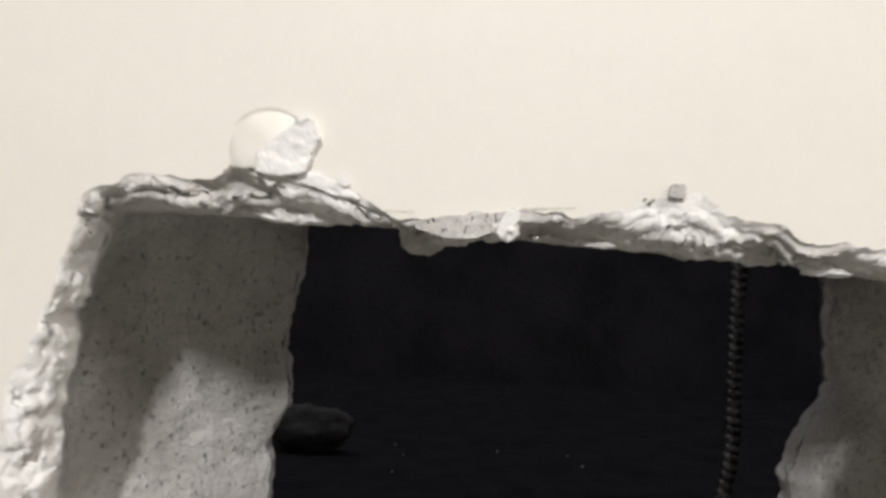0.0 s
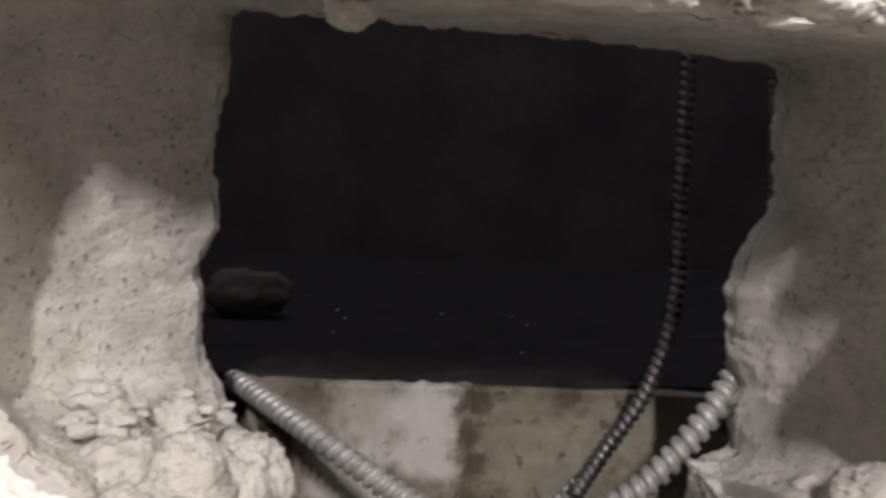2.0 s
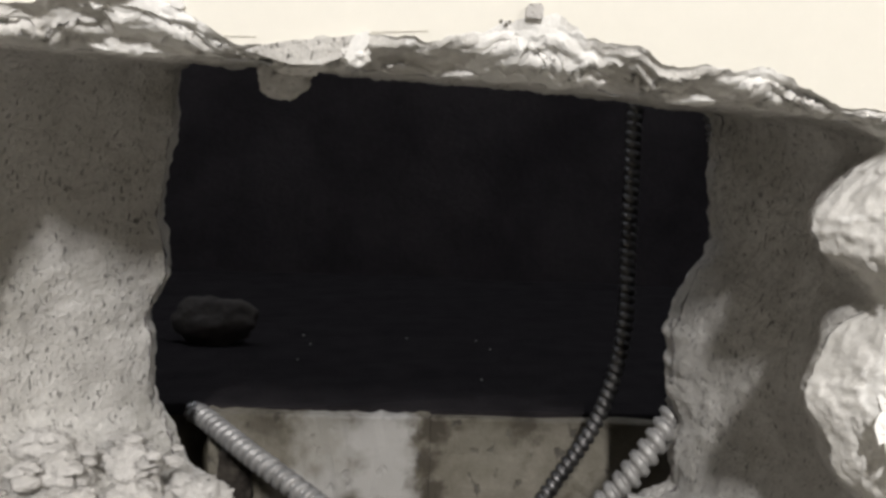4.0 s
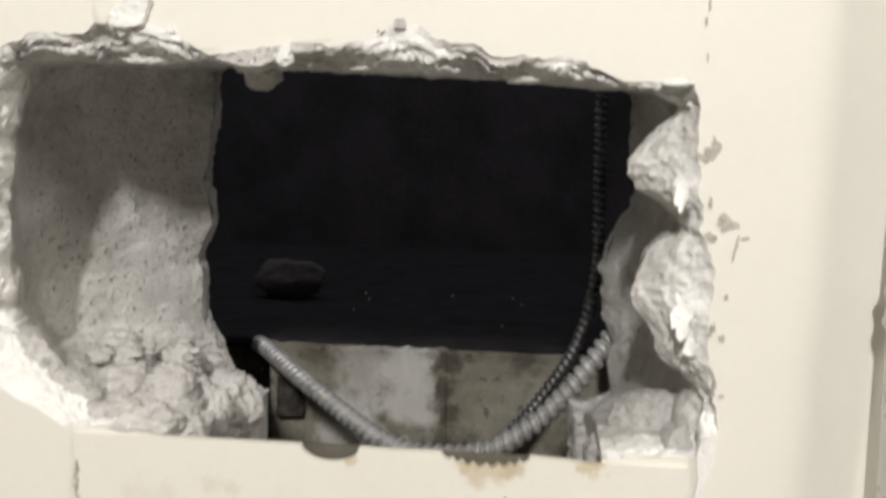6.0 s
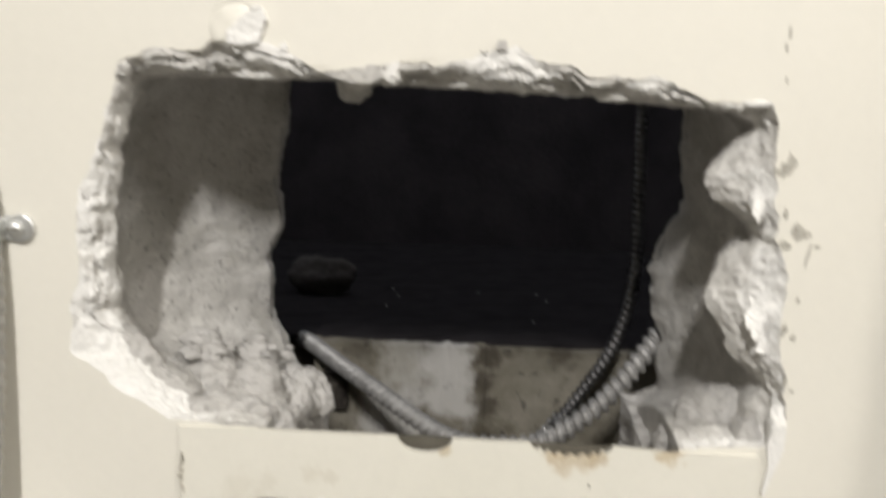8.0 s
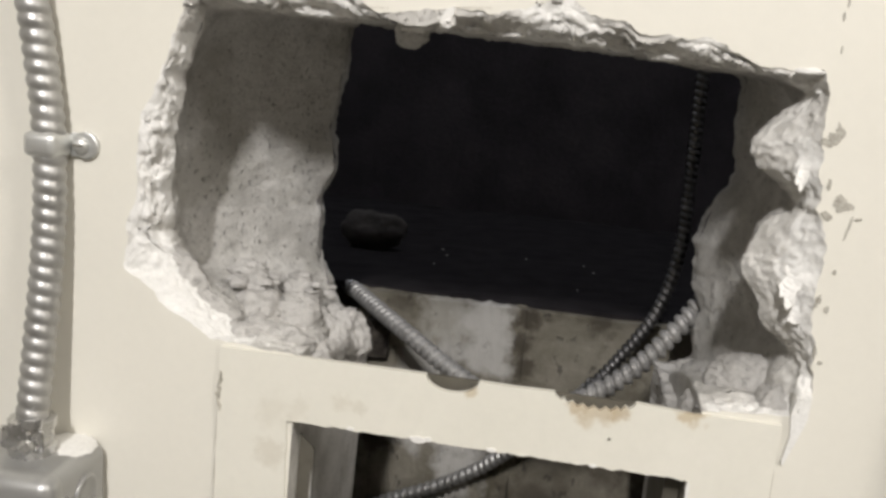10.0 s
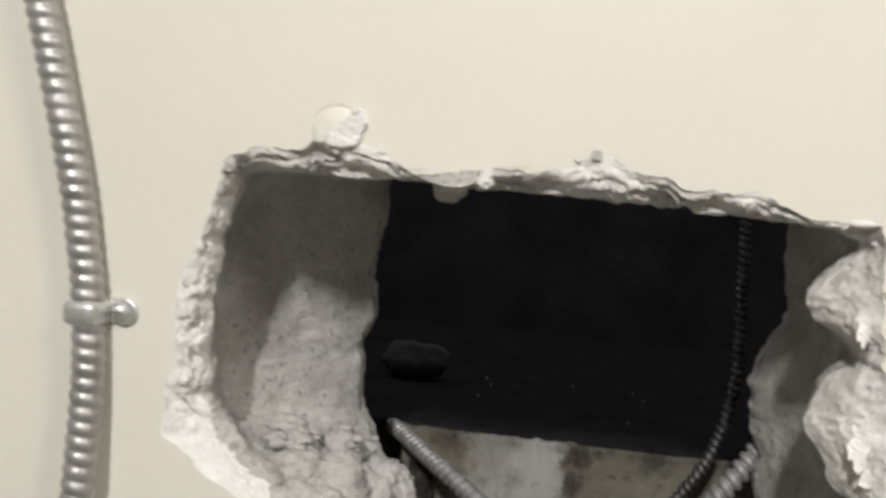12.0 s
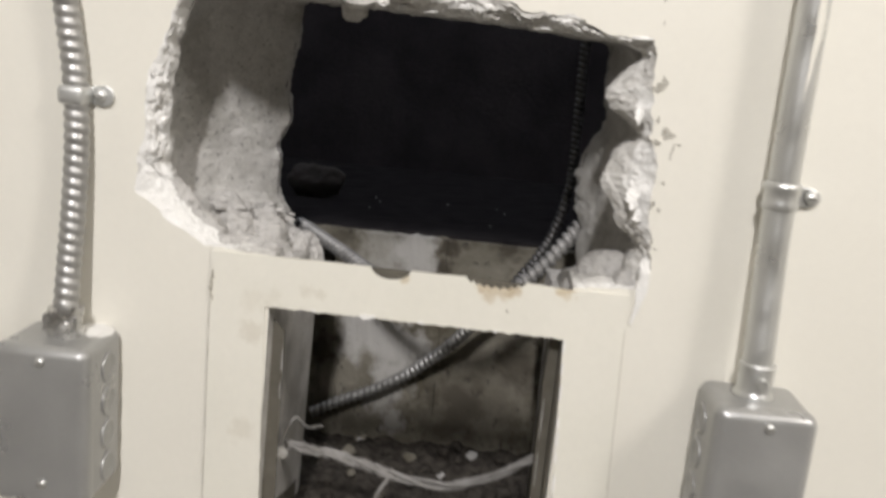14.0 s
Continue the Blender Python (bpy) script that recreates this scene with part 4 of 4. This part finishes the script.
def surface_box(cx, top, label, side):
    w, h, d = 0.0505, 0.0885, 0.0455
    ob = thing("junction_box", label, "electrical box", "surface boxes")
    b = block((cx - w / 2, -d + 0.0022, top - h), (cx + w / 2, 0.0, top), 0.0062, 6)
    part("body", b, box_steel, ob, smooth=True)
    part("cover", block((cx - w / 2 - 0.0004, -d - 0.0008, top - h - 0.0004), (cx + w / 2 + 0.0003, -d + 0.0130, top + 0.0003), 0.0060, 6), box_steel, ob, "smooth steel cover", True)
    screw((cx + 0.001, -d - 0.0008, top - 0.0075), 0.0026, ob)
    screw((cx + 0.002, -d - 0.0008, top - h + 0.0130), 0.0026, ob)
    for k in range(4):
        z = top - 0.0165 - 0.0195 * k
        x = cx + side * w / 2
        part("knockout", turned([(0.0088, 0), (0.0080, 0.0011), (0.0068, 0.0012), (0.0056, 0.0003), (0.0015, 0.0002)], (x - side * 0.0001, -0.019, z), (side, 0, 0), 24), box_steel, ob, smooth=True)
        part("knockout_slot", block((x - 0.0004, -0.0205, z + 0.0068), (x + 0.0004 + side * 0.0002, -0.0175, z + 0.0092), 0.0002, 1), box_steel, ob)
    return ob


surface_box(-0.1315, 1.1810, "grey steel surface box with a screwed cover, under flexible conduit", 1)
surface_box(0.2385, 1.1885, "grey steel surface box with a screwed cover, under rigid conduit", -1)

# Flexible conduit, its strap and connector.
FLEX = [(-0.1290, -0.0210, 1.1810), (-0.1290, -0.0208, 1.1960), (-0.1291, -0.0165, 1.2220), (-0.1288, -0.0122, 1.2530), (-0.1290, -0.0088, 1.2850), (-0.1308, -0.0076, 1.3180),
        (-0.1334, -0.0076, 1.3380), (-0.1360, -0.0078, 1.3560), (-0.1405, -0.0080, 1.3780), (-0.1490, -0.0085, 1.4150), (-0.1590, -0.0090, 1.4600), (-0.1720, -0.0090, 1.5500), (-0.1780, -0.0090, 1.70), (-0.1780, -0.0090, 2.50)]
conduit = thing("wall_flexible_conduit", "grey flexible metal conduit strapped to the wall", "conduit")
part("sheath", sweep(FLEX, 0.0067, 0.0059 / 8, 20, pitch=0.0059, ridge=0.13), flex_steel, conduit, smooth=True)
strap = part("strap", block((-0.1376, -0.0158, 1.3028), (-0.1232, 0.0, 1.3132), 0.0032, 4), galv, conduit, "steel strap", True)
part("tab", block((-0.1245, -0.0022, 1.3030), (-0.1180, -0.0006, 1.3130), 0.0007, 2), galv, conduit)
part("tab", turned([(0.0056, 0), (0.0056, 0.0014), (0.0050, 0.0018)], (-0.1180, -0.0005, 1.3080), (0, -1, 0), 24), galv, conduit)
screw((-0.1195, -0.0022, 1.3080), 0.0034, conduit)
fitting = part("connector", turned([(0.0098, 0), (0.0098, 0.004), (0.0086, 0.0045), (0.0086, 0.0105), (0.0095, 0.011), (0.0095, 0.0150), (0.0080, 0.0155)], (-0.1290, -0.0210, 1.1810), (0, 0, 1), 10), chrome, conduit, "bright clamp connector")
part("clamp_screw", turned([(0.0030, 0), (0.0030, 0.006), (0.0020, 0.0075)], (-0.1245, -0.0290, 1.1875), (0.25, -1, 0.3), 8), chrome, fitting)
part("clamp_jaw", block((-0.1385, -0.0290, 1.1840), (-0.1195, -0.0265, 1.1940), 0.0012, 2), chrome, fitting)
part("clamp_jaw", plate([(-0.1350, 1.1945), (-0.1190, 1.2000), (-0.1195, 1.1960), (-0.1330, 1.1905)], -0.0305, -0.0292, 0.0008, 1), chrome, fitting)
part("plaster_dust", lump((-0.1180, -0.010, 1.1808), 0.0065, 55, 0.4, 4, (1.6, 1.6, 0.16)), white_plaster, conduit, "white plaster dust on the box")

# Rigid conduit, its strap and set-screw connector.
pipe = thing("wall_rigid_conduit", "shiny galvanised rigid conduit fixed upright to the wall", "conduit")
part("tube", sweep([(0.2366, -0.0205, 1.196), (0.2363, -0.0200, 1.215), (0.2356, -0.0165, 1.260), (0.2354, -0.0150, 1.2925), (0.2352, -0.0150, 1.34), (0.2352, -0.0150, 1.50), (0.2352, -0.0150, 2.496)], 0.0077, 0.006, 40), galv, pipe, smooth=True)
part("connector", turned([(0.0106, 0), (0.0106, 0.0014), (0.0096, 0.0030), (0.0090, 0.0045), (0.0088, 0.0165), (0.0092, 0.0170), (0.0090, 0.0182), (0.0078, 0.0184)], (0.2367, -0.0208, 1.1880), (0, 0, 1), 36), galv, pipe, "bright set-screw connector", True)
part("set_screw", turned([(0.0030, 0), (0.0032, 0.0012), (0.0026, 0.0020), (0.0010, 0.0018)], (0.2377, -0.0295, 1.1975), (0.05, -1, 0), 16), galv, pipe)
part("strap", turned([(0.0078, -0.0072), (0.0087, -0.0068), (0.0094, -0.0048), (0.0087, -0.0028), (0.0085, 0.0010), (0.0089, 0.0028), (0.0096, 0.0048), (0.0089, 0.0068), (0.0078, 0.0072)], (0.2354, -0.0148, 1.2925), (0, 0, 1), 36), galv, pipe, "ribbed steel strap", True)
part("tab", block((0.2420, -0.0030, 1.2860), (0.2545, -0.0004, 1.2968), 0.0010, 2), galv, pipe)
part("tab", turned([(0.0050, 0), (0.0050, 0.0020), (0.0043, 0.0026)], (0.2545, -0.0004, 1.2914), (0, -1, 0), 24), galv, pipe, smooth=True)
screw((0.2545, -0.0030, 1.2914), 0.0031, pipe)
b = bmesh.new()
lines = []
for k in range(41):
    z = 1.338 + 0.16 * k / 40
    wide = 0.55 * min(1.0, k / 9) * (1 + 0.35 * noise.noise(Vector((k * 0.45, 2, 0))))
    lines.append([b.verts.new((0.2352 + 0.00782 * math.sin(a), -0.0150 - 0.00782 * math.cos(a), z)) for a in [0.02 + wide * j / 6 + 0.08 * noise.noise(Vector((k * 0.3, 9, 0))) for j in range(7)]])
for lo, hi in zip(lines, lines[1:]):
    for j in range(6):
        b.faces.new((lo[j], lo[j + 1], hi[j + 1], hi[j]))
part("paint_streak", b, paint, pipe, "streak of cream paint", smooth=True)
